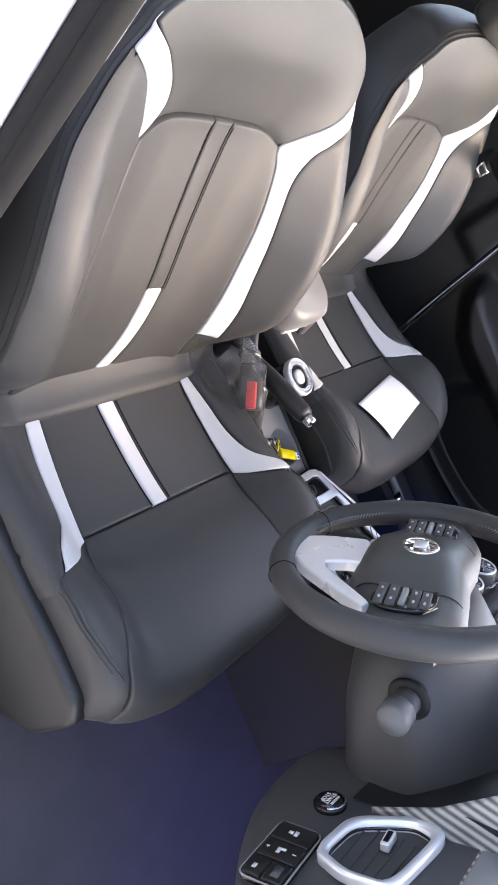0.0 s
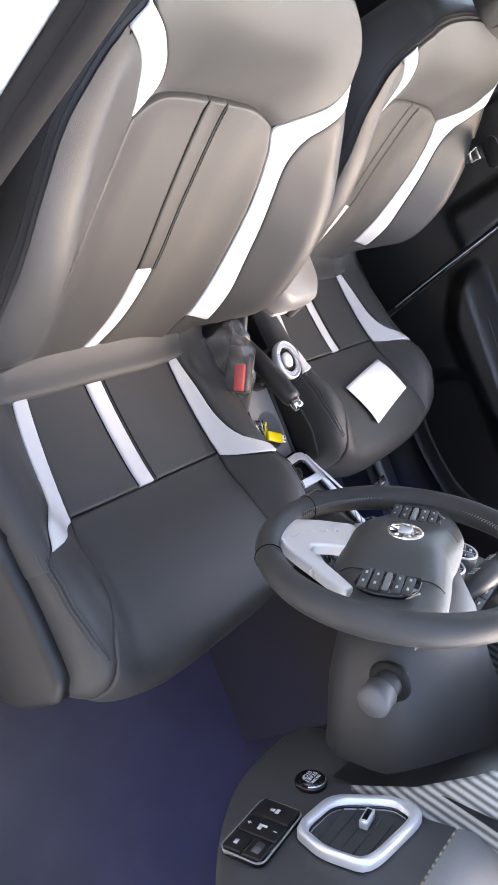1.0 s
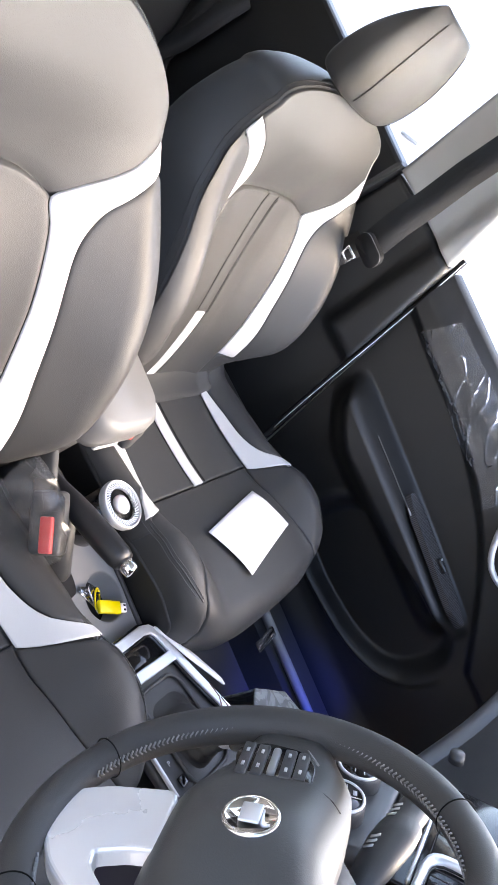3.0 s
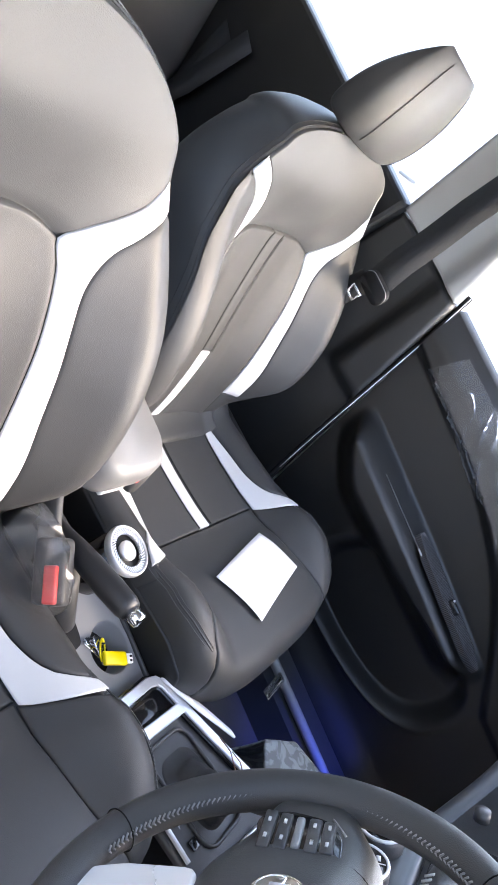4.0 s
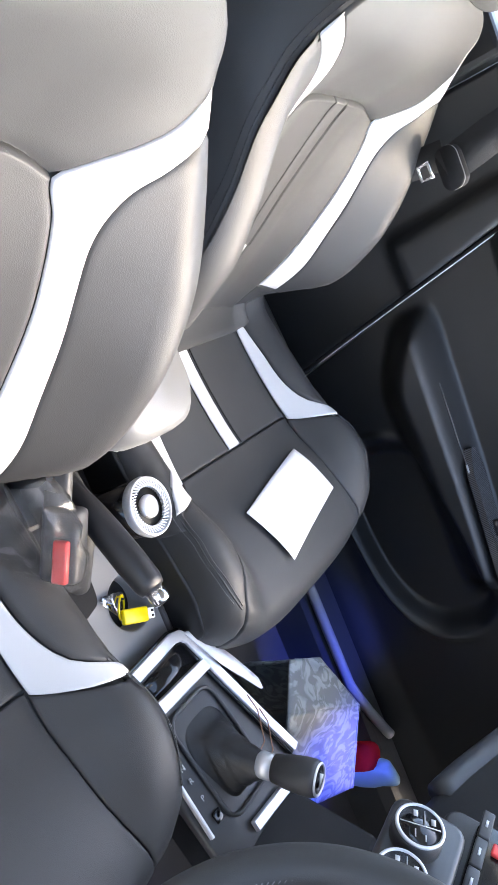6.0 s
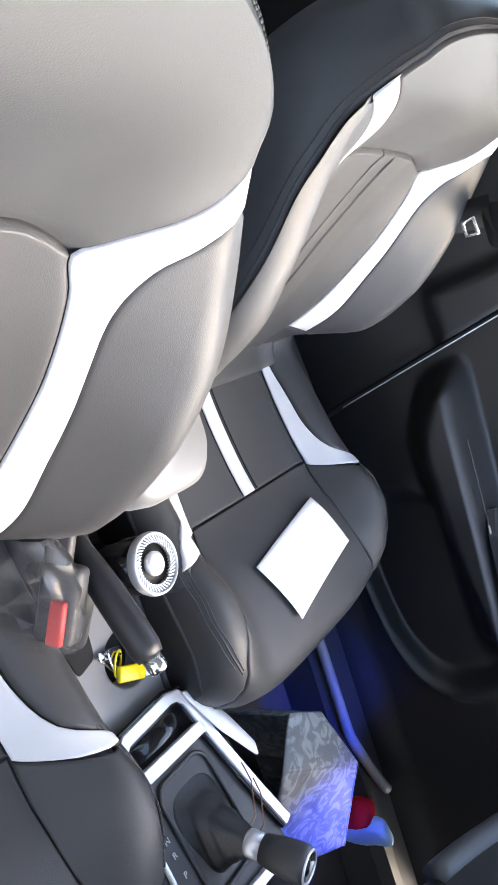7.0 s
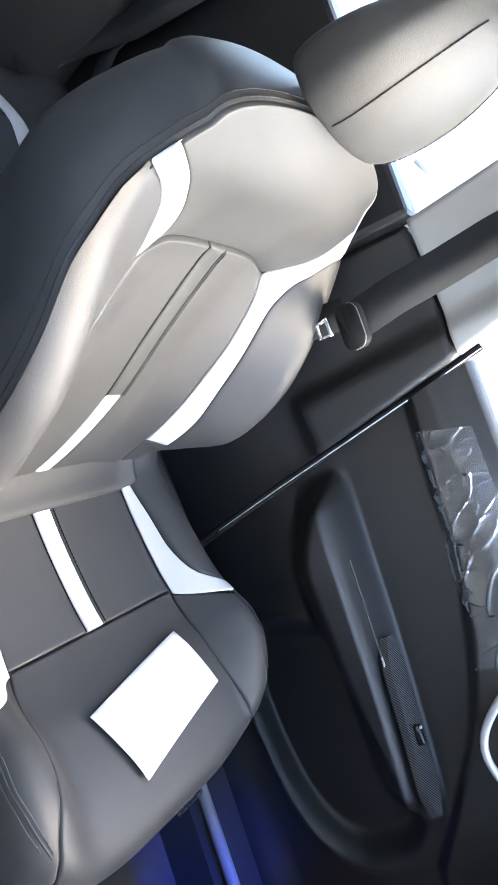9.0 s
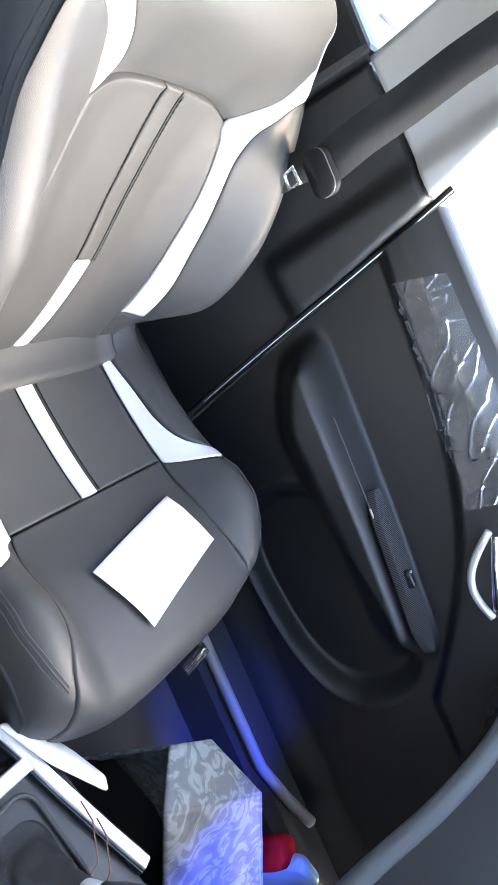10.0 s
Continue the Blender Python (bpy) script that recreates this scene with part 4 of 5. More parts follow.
for y, cz, hw, hz, more in ((-0.195, 0.728, 0.055, 0.045, 0.012), (-0.215, 0.722, 0.085, 0.070, 0.026), (-0.26, 0.71, 0.098, 0.085, 0.034), (-0.33, 0.69, 0.108, 0.098, 0.034), (-0.40, 0.67, 0.125, 0.115, 0.026), (-0.52, 0.65, 0.14, 0.125, 0.0)):
    loops.append([(-0.02 + (hw + (more if math.cos(u) < 0 else 0.0)) * math.copysign(abs(math.cos(u)) ** (1.05 if math.sin(u) > 0 else 0.7), math.cos(u)), y, cz + hz * math.copysign(abs(math.sin(u)) ** (1.0 if math.sin(u) > 0 else 0.7), math.sin(u))) for u in (2 * math.pi * k / 36 for k in range(36))])
part("shroud", rings(loops), PLASTIC, column)
part("boss", put(turned(((0.03, -0.13), (0.045, -0.12), (0.05, -0.06), (0.045, -0.03), (0.0, -0.03)), 24), wheel.matrix_world.copy()), PLASTIC, column)
stalk = part("light_stalk", tube([(-0.09, -0.266, 0.737), (-0.14, -0.262, 0.741), (-0.178, -0.260, 0.743)], (0.014, 0.015, 0.016), 16), PLASTIC, column)
part("stalk_knob", put(turned(((0.0, 0.0), (0.016, 0.0), (0.0185, 0.003), (0.0185, 0.022), (0.016, 0.026), (0.0, 0.027)), 28), pose(-0.174, -0.260, 0.743, 0, -90, 0)), material("knob_grey", (0.10, 0.10, 0.10), 0.45, bump=0.1), stalk, "grey ribbed stalk knob")
# raised near-black ring in place of a shaded hollow round the stalk
part("recess_shade_ring", put(turned(((0.015, 0.0), (0.023, 0.0), (0.025, 0.004), (0.023, 0.008), (0.015, 0.008)), 28), pose(-0.146, -0.262, 0.741, 0, -90, 0)), DARK, stalk, "near-black ring standing in for the shaded stalk recess")
wiper = part("wiper_stalk", rings([[(x, -0.262 + w * math.cos(u), z + h * math.sin(u)) for u in (2 * math.pi * k / 16 for k in range(16))] for x, z, w, h in ((0.06, 0.750, 0.010, 0.012), (0.10, 0.757, 0.014, 0.02), (0.13, 0.763, 0.016, 0.024), (0.15, 0.767, 0.016, 0.022), (0.155, 0.768, 0.013, 0.016), (0.175, 0.772, 0.014, 0.018), (0.205, 0.778, 0.013, 0.015), (0.212, 0.779, 0.008, 0.009))]), PLASTIC, column)
for x in (0.105, 0.112, 0.119, 0.150, 0.157, 0.164):
    part("mark", put(box(0.003, 0.0008, 0.010, 0), Matrix.Translation((x, -0.2455, 0.762 + 0.2 * (x - 0.13)))), PALE_THREAD, wiper)

# ---- dashboard ----
dash = thing("dashboard", (0, 0, 0), "black and grey plastic dashboard", "dashboard")
DASH_EDGE = material("edge_sheen_grey", (0.075, 0.075, 0.077), 0.38, scale=900, bump=0.2)
DASH_TOP = material("dash_top", (0.16, 0.16, 0.155), 0.6, scale=900, bump=0.4)


def dash_low(x):
    return curve(x, ((-0.42, 0.64), (-0.32, 0.575), (-0.22, 0.54), (0.1, 0.52), (0.22, 0.50), (0.45, 0.48), (0.55, 0.49), (0.66, 0.525), (0.80, 0.60), (0.94, 0.665), (1.1, 0.71)))


def dash_face(x):
    return curve(x, ((-0.42, -0.342), (-0.12, -0.378), (0.05, -0.44), (0.2, -0.44), (0.5, -0.45), (0.8, -0.475), (1.1, -0.46)))


def face_lean(x, z):
    """How far the face comes forward at its lower end, at the driver's end of the dashboard."""
    return 0.36 * (0.70 - z) * smooth01((0.0 - x) / 0.14)


loops = []
for k in range(61):
    x = lerp(-0.42, 1.10, k / 60)
    f, low = dash_face(x), dash_low(x)
    g = f + face_lean(x, low + 0.035)
    loops.append([(x, f - 0.28, low + 0.02), (x, g - 0.10, low - 0.005), (x, g - 0.03, low), (x, g - 0.008, low + 0.012), (x, g, low + 0.035), (x, f + face_lean(x, 0.66), 0.66), (x, f, 0.70), (x, f + face_lean(x, 0.755), 0.755), (x, f - 0.006 + face_lean(x, 0.785), 0.785)])
part("lower_dash", rings(loops, closed=False), PLASTIC, dash)
loops = []
for k in range(61):
    x = lerp(-0.42, 1.10, k / 60)
    f = dash_face(x)
    g = f + face_lean(x, 0.787)
    loops.append([(x, g - 0.006, 0.787), (x, g - 0.012, 0.800), (x, g - 0.035, 0.812), (x, f - 0.12, 0.835), (x, f - 0.35, 0.875), (x, -1.08, 0.90)])
part("dash_top", rings(loops, closed=False), DASH_TOP, dash, "grey grained dashboard top")
# tube lighter than the dash: the band of highlight put into its colour
part("dash_edge", tube([(x, dash_face(x) - 0.004, dash_low(x) + 0.026) for x in (lerp(0.60, 1.08, k / 24) for k in range(25))], 0.022, 16), DASH_EDGE, dash, "lighter grey tube for the highlight along the lower edge")
# switch panel at the driver's end
FACE = Matrix(((-1, 0, 0, 0), (0, 0, 1, 0), (0, 1, 0, 0), (0, 0, 0, 1)))


def on_face(x, z, y=None, tilt=19.8):
    """A frame on the dashboard face: local x to the driver's right, local y up, local z out of the face."""
    t = math.atan2(0.036, 0.30)
    yy = dash_face(x) + 0.36 * (0.70 - z) + 0.001 if y is None else y
    return Matrix.Translation((x, yy, z)) @ Matrix.Rotation(-t, 4, "Z") @ FACE @ Matrix.Rotation(radians(-tilt), 4, "X")


start = part("start_button", put(turned(((0.0, 0.0), (0.0185, 0.0), (0.0185, 0.004), (0.0165, 0.006), (0.015, 0.004), (0.0145, 0.007), (0.0, 0.0075)), 32), on_face(-0.2217, 0.6403)), GLOSS, dash, "gloss black engine start button")
bank = part("switch_bank", put(prism(rounded(0.088, 0.050, 0.009), 0.005, 0.001), on_face(-0.3163, 0.6411) @ Matrix.Rotation(radians(5), 4, "Z")), GLOSS, dash, "bank of black switches")
BM = on_face(-0.3163, 0.6411) @ Matrix.Rotation(radians(5), 4, "Z")
# thin grey tube along the outline of the bank
part("bank_rim", put(tube([(x, y, 0.0045) for x, y in rounded(0.087, 0.049, 0.009)], 0.0011, 6, True), BM), KEY_GREY, bank, "grey rim round the switches")
for x, y, w, h in ((-0.028, 0.0, 0.027, 0.043), (0.0, 0.0, 0.026, 0.043), (0.028, 0.0115, 0.026, 0.020), (0.028, -0.0115, 0.026, 0.020)):
    part("switch", put(box(w, h, 0.004, 0.0015), BM @ Matrix.Translation((x, y, 0.0055))), LENS, bank)
part("thumb_wheel", put(tube([(0.021, 0.0115, 0.0045), (0.035, 0.0115, 0.0045)], 0.0055, 12), BM), PLASTIC, bank, "ribbed thumb wheel")
for x, y, w, h in ((-0.028, 0.002, 0.007, 0.004), (-0.028, -0.004, 0.004, 0.005), (-0.002, 0.0, 0.003, 0.009), (0.002, -0.002, 0.005, 0.004), (0.0, 0.015, 0.001, 0.004), (0.0, -0.015, 0.001, 0.004), (0.0, -0.015, 0.004, 0.001), (0.030, -0.012, 0.006, 0.004)):
    part("mark", put(box(w, h, 0.0006, 0), BM @ Matrix.Translation((x, y, 0.0077))), PALE_THREAD, bank)


def letters(text, size, m, mat, parent, name="lettering"):
    cu = bpy.data.curves.new(name, "FONT")
    cu.body, cu.size, cu.align_x, cu.align_y, cu.extrude = text, size, "CENTER", "CENTER", 0.0003
    tmp = bpy.data.objects.new(name, cu)
    scene.collection.objects.link(tmp)
    me = bpy.data.meshes.new_from_object(tmp.evaluated_get(bpy.context.evaluated_depsgraph_get()))
    bpy.data.objects.remove(tmp)
    me.transform(m)
    me.materials.clear()
    me.materials.append(mat)
    ob = new(name, me)
    ob.parent = parent
    return ob


# part-circle of chrome modelled as the highlight on the button rim
part("start_glint", put(tube([(0.0165 * math.cos(t), 0.0165 * math.sin(t), 0.0062) for t in (radians(20 + 110 * k / 12) for k in range(13))], 0.0013, 6), on_face(-0.2217, 0.6403)), CHROME, start, "chrome arc standing in for the rim highlight")
for k, word in enumerate(("ENGINE", "START", "STOP")):
    letters(word, 0.0072 if k else 0.0048, on_face(-0.2217, 0.6403) @ Matrix.Translation((0, 0.006 - 0.006 * k, 0.0078)), PALE_THREAD, start)


def vent(parent, m, outline, hole, slats, tab):
    """A silver-framed air vent in the local x, y plane of m."""
    n = len(outline)
    bm = bmesh.new()
    sets = []
    for pts, z in ((outline, 0.0), (outline, 0.007), ([(0.8 * a + 0.2 * c, 0.8 * b + 0.2 * d) for (a, b), (c, d) in zip(outline, hole)], 0.012), ([(0.15 * a + 0.85 * c, 0.15 * b + 0.85 * d) for (a, b), (c, d) in zip(outline, hole)], 0.010), (hole, 0.002), (hole, -0.02)):
        sets.append([bm.verts.new((x, y, z)) for x, y in pts])
    for a, b in zip(sets, sets[1:]):
        for i in range(n):
            bm.faces.new((a[i], a[(i + 1) % n], b[(i + 1) % n], b[i]))
    frame_ = part("vent_frame", put(bm, m), SILVER, parent, "satin silver vent frame")
    part("hole_rim", put(tube([(x, y, 0.003) for x, y in hole], 0.0016, 6, True), m), GLOSS, frame_)
    # near-black back plate gives the vent opening its shade
    part("vent_back", put(prism(hole, 0.002), m @ Matrix.Translation((0, 0, -0.02 if slats else 0.0))), DARK, frame_)
    for (x0, y0), (x1, y1) in slats:
        d = Vector((x1 - x0, y1 - y0))
        part("slat", put(box(d.length, 0.0016, 0.010, 0.0005), m @ Matrix.Translation(((x0 + x1) / 2, (y0 + y1) / 2, -0.004)) @ Matrix.Rotation(math.atan2(d.y, d.x), 4, "Z")), PLASTIC, frame_)
    part("vent_tab", put(box(0.024, 0.010, 0.010, 0.002), m @ Matrix.Translation((*tab, 0.006)) @ Matrix.Rotation(0.12, 4, "Z")), SILVER, frame_, "silver vent tab")
    part("tab_inlay", put(box(0.017, 0.0055, 0.002, 0.0006), m @ Matrix.Translation((*tab, 0.0108)) @ Matrix.Rotation(0.12, 4, "Z")), GLOSS, frame_)


vent_m = on_face(-0.2604, 0.714)
raw = ((-0.052, 0.052), (-0.060, 0.020), (-0.020, -0.045), (0.045, -0.050), (0.058, -0.010), (0.050, 0.040))
outer_line = round_outline(raw)
inner_line = round_outline([(x * 0.80 + 0.002, y * 0.78) for x, y in raw])
vent(dash, vent_m, outer_line, inner_line, [((-0.040 + 0.003 * k, -0.028 + 0.0135 * k), (0.042, -0.026 + 0.0125 * k)) for k in range(5)], (-0.012, 0.004))

# carbon-look film on the binnacle
hood = thing("binnacle", (0, 0, 0), "carbon-patterned instrument binnacle under plastic film", "instrument panel")
FILM_WAVE = bpy.data.materials.new("carbon_film")
FILM_WAVE.use_nodes = True
nt = FILM_WAVE.node_tree
co = nt.nodes.new("ShaderNodeTexCoord")
wv = nt.nodes.new("ShaderNodeTexWave")
wv.inputs["Scale"].default_value = 42.0
wv.bands_direction = "DIAGONAL"
wv.inputs["Distortion"].default_value = 1.2
wv.inputs["Detail Scale"].default_value = 30.0
cr = nt.nodes.new("ShaderNodeValToRGB")
cr.color_ramp.elements[0].color, cr.color_ramp.elements[1].color = (0.05, 0.05, 0.05, 1), (0.33, 0.33, 0.31, 1)
nt.links.new(co.outputs["Object"], wv.inputs["Vector"])
nt.links.new(wv.outputs[0], cr.inputs[0])
nt.links.new(cr.outputs[0], nt.nodes["Principled BSDF"].inputs["Base Color"])
nt.nodes["Principled BSDF"].inputs["Roughness"].default_value = 0.3
raw_arch = [(-0.208, 0.68), (-0.2075, 0.76), (-0.187, 0.82), (-0.166, 0.858), (-0.128, 0.882), (-0.08, 0.894), (-0.02, 0.898), (0.04, 0.894), (0.10, 0.882), (0.150, 0.858), (0.165, 0.82), (0.1675, 0.76), (0.168, 0.68)]
hood_rings = []
for y, shrink, drop in ((-0.372, 0.012, 0.0), (-0.358, 0.008, 0.0), (-0.352, 0.003, 0.0), (-0.356, 0.0, 0.0), (-0.40, 0.0, 0.0), (-0.47, 0.0, 0.0), (-0.62, 0.01, 0.012)):
    hood_rings.append([(-0.02 + (x + 0.02) * (1 - shrink / 0.19), y, z - shrink * smooth01((z - 0.74) / 0.1) - drop) for x, z in raw_arch])
part("hood", rings(hood_rings, closed=False), FILM_WAVE, hood)
# dark panel on the dash face; its colour gives the binnacle's inner shade
recess = []
for k in range(25):
    x = lerp(-0.200, 0.162, k / 24)
    f = dash_face(x) + 0.003
    recess.append([(x, f + face_lean(x, 0.655), 0.655), (x, f, 0.70), (x, f, 0.73), (x, f - 0.004, 0.786), (x, f - 0.05, 0.84), (x, f - 0.11, 0.85)])
part("cluster_shade", rings(recess, closed=False), LENS, hood, "dark panel standing in for the shaded cluster recess")

# ---- centre stack ----
stack = thing("centre_stack", (0, 0, 0), "gloss black centre console with climate dials", "centre console")
ST = Matrix.Translation((0.375, -0.302, 0.630)) @ Matrix(((-1, 0, 0, 0), (0, -0.6, 0.8, 0), (0, 0.8, 0.6, 0), (0, 0, 0, 1)))
HOUSING = material("satin_grey_plastic", (0.05, 0.05, 0.051), 0.35, bump=0.05)
part("dial_housing", put(prism(rounded(0.165, 0.088, 0.020), 0.030, 0.008, 3), ST @ Matrix.Translation((0.060, 0.008, -0.035))), HOUSING, stack, "satin grey dial housing")
part("panel", put(prism(rounded(0.20, 0.165, 0.012), 0.03, 0.004), ST @ Matrix.Translation((0.045, 0.142, -0.045))), GLOSS, stack)
part("surround", put(prism(rounded(0.225, 0.21, 0.02), 0.03, 0.006), ST @ Matrix.Translation((0.045, 0.128, -0.060))), PLASTIC, stack)
for x in (0.028, 0.094):
    dial = part("climate_dial", put(turned(((0.0, -0.015), (0.030, -0.015), (0.029, 0.012), (0.0275, 0.016), (0.0, 0.016)), 36), ST @ Matrix.Translation((x, 0.0, 0))), PLASTIC, stack, "black climate dial with silver rim")
    part("dial_rim", put(tube([(0.0262 * math.cos(t), 0.0262 * math.sin(t), 0) for t in (2 * math.pi * k / 40 for k in range(40))], 0.0022, 8, True), ST @ Matrix.Translation((x, 0.0, 0.0165))), SILVER, dial, "silver rim")
    part("dial_face", put(turned(((0.0, 0.0), (0.0245, 0.0), (0.0245, 0.001), (0.0, 0.001)), 36), ST @ Matrix.Translation((x, 0.0, 0.0162))), GLOSS, dial)
    for a, b, w, h in ((0.0, 0.0, 0.0012, 0.046), (-0.011, 0.002, 0.020, 0.0012), (0.012, 0.010, 0.008, 0.0015), (0.012, -0.002, 0.010, 0.0015), (-0.012, 0.012, 0.008, 0.005), (-0.012, -0.009, 0.008, 0.005)):
        part("mark", put(box(w, h, 0.0006, 0), ST @ Matrix.Translation((x + a, b, 0.0176)) @ Matrix.Rotation(0.3, 4, "Z")), PALE_THREAD, dial)
for i in range(5):
    part("button", put(box(0.040, 0.014, 0.006, 0.002), ST @ Matrix.Translation((0.120 - 0.042 * i, 0.068, -0.013))), PLASTIC, stack)
    part("mark", put(box(0.010, 0.003, 0.0008, 0), ST @ Matrix.Translation((0.120 - 0.042 * i, 0.068, -0.0096))), PALE_THREAD, stack)
part("hazard_button", put(box(0.016, 0.010, 0.006, 0.002), ST @ Matrix.Translation((-0.02, 0.085, -0.012))), RED, stack, "red hazard button")
for y in (0.097, 0.218):
    part("trim_bar", put(box(0.19, 0.005, 0.008, 0.002), ST @ Matrix.Translation((0.045, y, -0.012))), SILVER, stack, "satin silver trim bar")
part("screen", put(box(0.17, 0.10, 0.006, 0.003), ST @ Matrix.Translation((0.04, 0.158, -0.013))), GLOSS, stack, "dark touch screen")
part("knob", put(turned(((0, 0), (0.011, 0), (0.010, 0.014), (0, 0.015)), 20), ST @ Matrix.Translation((-0.105, 0.10, -0.012))), PLASTIC, stack)
cv = ST @ Matrix.Translation((0.135, 0.150, -0.01))
raw = ((-0.045, 0.05), (-0.048, -0.045), (0.045, -0.05), (0.05, 0.045))
vent(stack, cv, round_outline(raw), round_outline([(x * 0.78, y * 0.78) for x, y in raw]), [((-0.030 + 0.010 * k, -0.034), (-0.030 + 0.010 * k, 0.034)) for k in range(7)], (0.0, 0.002))

# ---- centre tunnel ----
CONSOLE_GREY = material("console_grey", (0.2, 0.2, 0.205), 0.5, scale=900, bump=0.25)
TUNNEL = material("tunnel_carpet", (0.03, 0.029, 0.030), 0.95, scale=1500, bump=0.8)
tunnel = thing("console", (0, 0, 0), "grey plastic centre console with cup holder", "centre console")
part("body", profile_x(((0.62, 0.04), (0.62, 0.30), (0.13, 0.30), (-0.055, 0.24), (-0.10, 0.30), (-0.30, 0.36), (-0.40, 0.50), (-0.52, 0.52), (-0.6, 0.04)), 0.268, 0.452, 0.008), TUNNEL, tunnel, smooth=False)
# deck with a round cup holder
deck = bmesh.new()
cx, cy, cr_ = 0.372, 0.020, 0.037
n = 48
sets = [[], [], [], []]
for k in range(n):
    t = 2 * math.pi * k / n
    c, s = math.cos(t), math.sin(t)
    far = min((0.418 - cx) / c if c > 1e-6 else 9, (0.268 - cx) / c if c < -1e-6 else 9, (0.16 - cy) / s if s > 1e-6 else 9, (-0.062 - cy) / s if s < -1e-6 else 9)
    sets[0].append(deck.verts.new((cx + c * far, cy + s * far, 0.334)))
    sets[1].append(deck.verts.new((cx + c * (cr_ + 0.004), cy + s * (cr_ + 0.004), 0.336)))
    sets[2].append(deck.verts.new((cx + c * cr_, cy + s * cr_, 0.332)))
    sets[3].append(deck.verts.new((cx + c * cr_ * 0.9, cy + s * cr_ * 0.9, 0.27)))
for a, b in zip(sets, sets[1:]):
    for i in range(n):
        deck.faces.new((a[i], a[(i + 1) % n], b[(i + 1) % n], b[i]))
deck.faces.new(sets[3])
part("deck", deck, CONSOLE_GREY, tunnel)
# near-black box fills the shaded space under the deck and the cup floor
part("dark_filler", put(box(0.15, 0.225, 0.05, 0.004), Matrix.Translation((0.343, 0.048, 0.27))), DARK, tunnel)
for x, rail in ((0.270, CONSOLE_GREY), (0.417, PLASTIC)):
    part("side_rail", put(box(0.008, 0.225, 0.09, 0.003), Matrix.Translation((x, 0.048, 0.295))), rail, tunnel)
# gear plate
slope = math.atan2(0.07, 0.24)
GP = Matrix.Translation((0.355, -0.055, 0.354)) @ Matrix.Rotation(math.pi, 4, "Z") @ Matrix.Rotation(slope, 4, "X")
# local x towards the driver, local y forward up the slope
part("gear_plate", put(prism(rounded(0.19, 0.262, 0.02), 0.012, 0.003), GP @ Matrix.Translation((-0.002, 0.125, -0.014))), PLASTIC, tunnel, "black gear plate")


def bar(points, width, high, mat, parent, name, label="", m=GP, bevel=0.0015):
    loops = []
    pts = [Vector(p) for p in points]
    for i, p in enumerate(pts):
        d = (pts[min(i + 1, len(pts) - 1)] - pts[max(i - 1, 0)]).normalized()
        s = Vector((-d.y, d.x))
        w = width / 2
        loops.append([(p.x + s.x * a, p.y + s.y * a, z) for a, z in ((-w, 0), (-w, high - bevel), (-w + bevel, high), (w - bevel, high), (w, high - bevel), (w, 0))])
    return part(name, put(rings(loops), m), mat, parent, label, smooth=False)


us = [(0.064, 0.056), (0.063, 0.02), (0.060, 0.008), (0.050, 0.001), (-0.035, -0.004), (-0.050, 0.000), (-0.058, 0.010), (-0.062, 0.03), (-0.074, 0.09), (-0.092, 0.17), (-0.106, 0.225)]
bar(us, 0.024, 0.005, GLOSS, tunnel, "frame_border", "gloss black border")
bar(us, 0.016, 0.009, SILVER, tunnel, "silver_frame", "satin silver gear surround")
bar([(0.066, 0.050), (-0.064, 0.052)], 0.017, 0.009, SILVER, tunnel, "cross_bar", "satin silver cross bar")
part("storage_well", put(prism(rounded(0.108, 0.044, 0.012), 0.004), GP @ Matrix.Translation((0.0, 0.025, -0.004))), GLOSS, tunnel, "gloss black storage tray")
bar([(0.081, 0.096), (0.087, 0.203)], 0.005, 0.006, SILVER, tunnel, "side_strip", "thin silver strip")
bar([(0.027, 0.240), (-0.050, 0.247)], 0.014, 0.008, SILVER, tunnel, "front_bar", "satin silver bar")
part("gate_rim", put(tube([(x, y, 0.001) for x, y in [(a, b + 0.143) for a, b in rounded(0.094, 0.146, 0.022)]], 0.003, 8, True), GP), PLASTIC, tunnel)
for word, y in (("D", 0.109), ("N", 0.128), ("R", 0.146), ("P", 0.171)):
    letters(word, 0.0105, GP @ Matrix.Translation((0.064, y - 0.006, 0.0005)) @ Matrix.Rotation(radians(180), 4, "Z"), PALE_THREAD, tunnel, "lettering")
letters("+", 0.009, GP @ Matrix.Translation((0.074, 0.117, 0.0005)), PALE_THREAD, tunnel, "lettering")
letters("-", 0.009, GP @ Matrix.Translation((0.074, 0.099, 0.0005)), PALE_THREAD, tunnel, "lettering")
part("release_button", put(box(0.014, 0.014, 0.003, 0.001), GP @ Matrix.Translation((0.061, 0.193, 0.001))), GLOSS, tunnel)

GRIP_LEATHER = material("boot_leather", (0.022, 0.022, 0.023), 0.38, scale=520, bump=0.3, kind="voronoi")
lever = thing("gear_lever", (0, 0, 0), "black gear lever with leather boot and silver collar", "gear lever")
loops = []
knob = Vector((0.362, -0.237, 0.500))
foot = Vector((0.355, -0.198, 0.388))
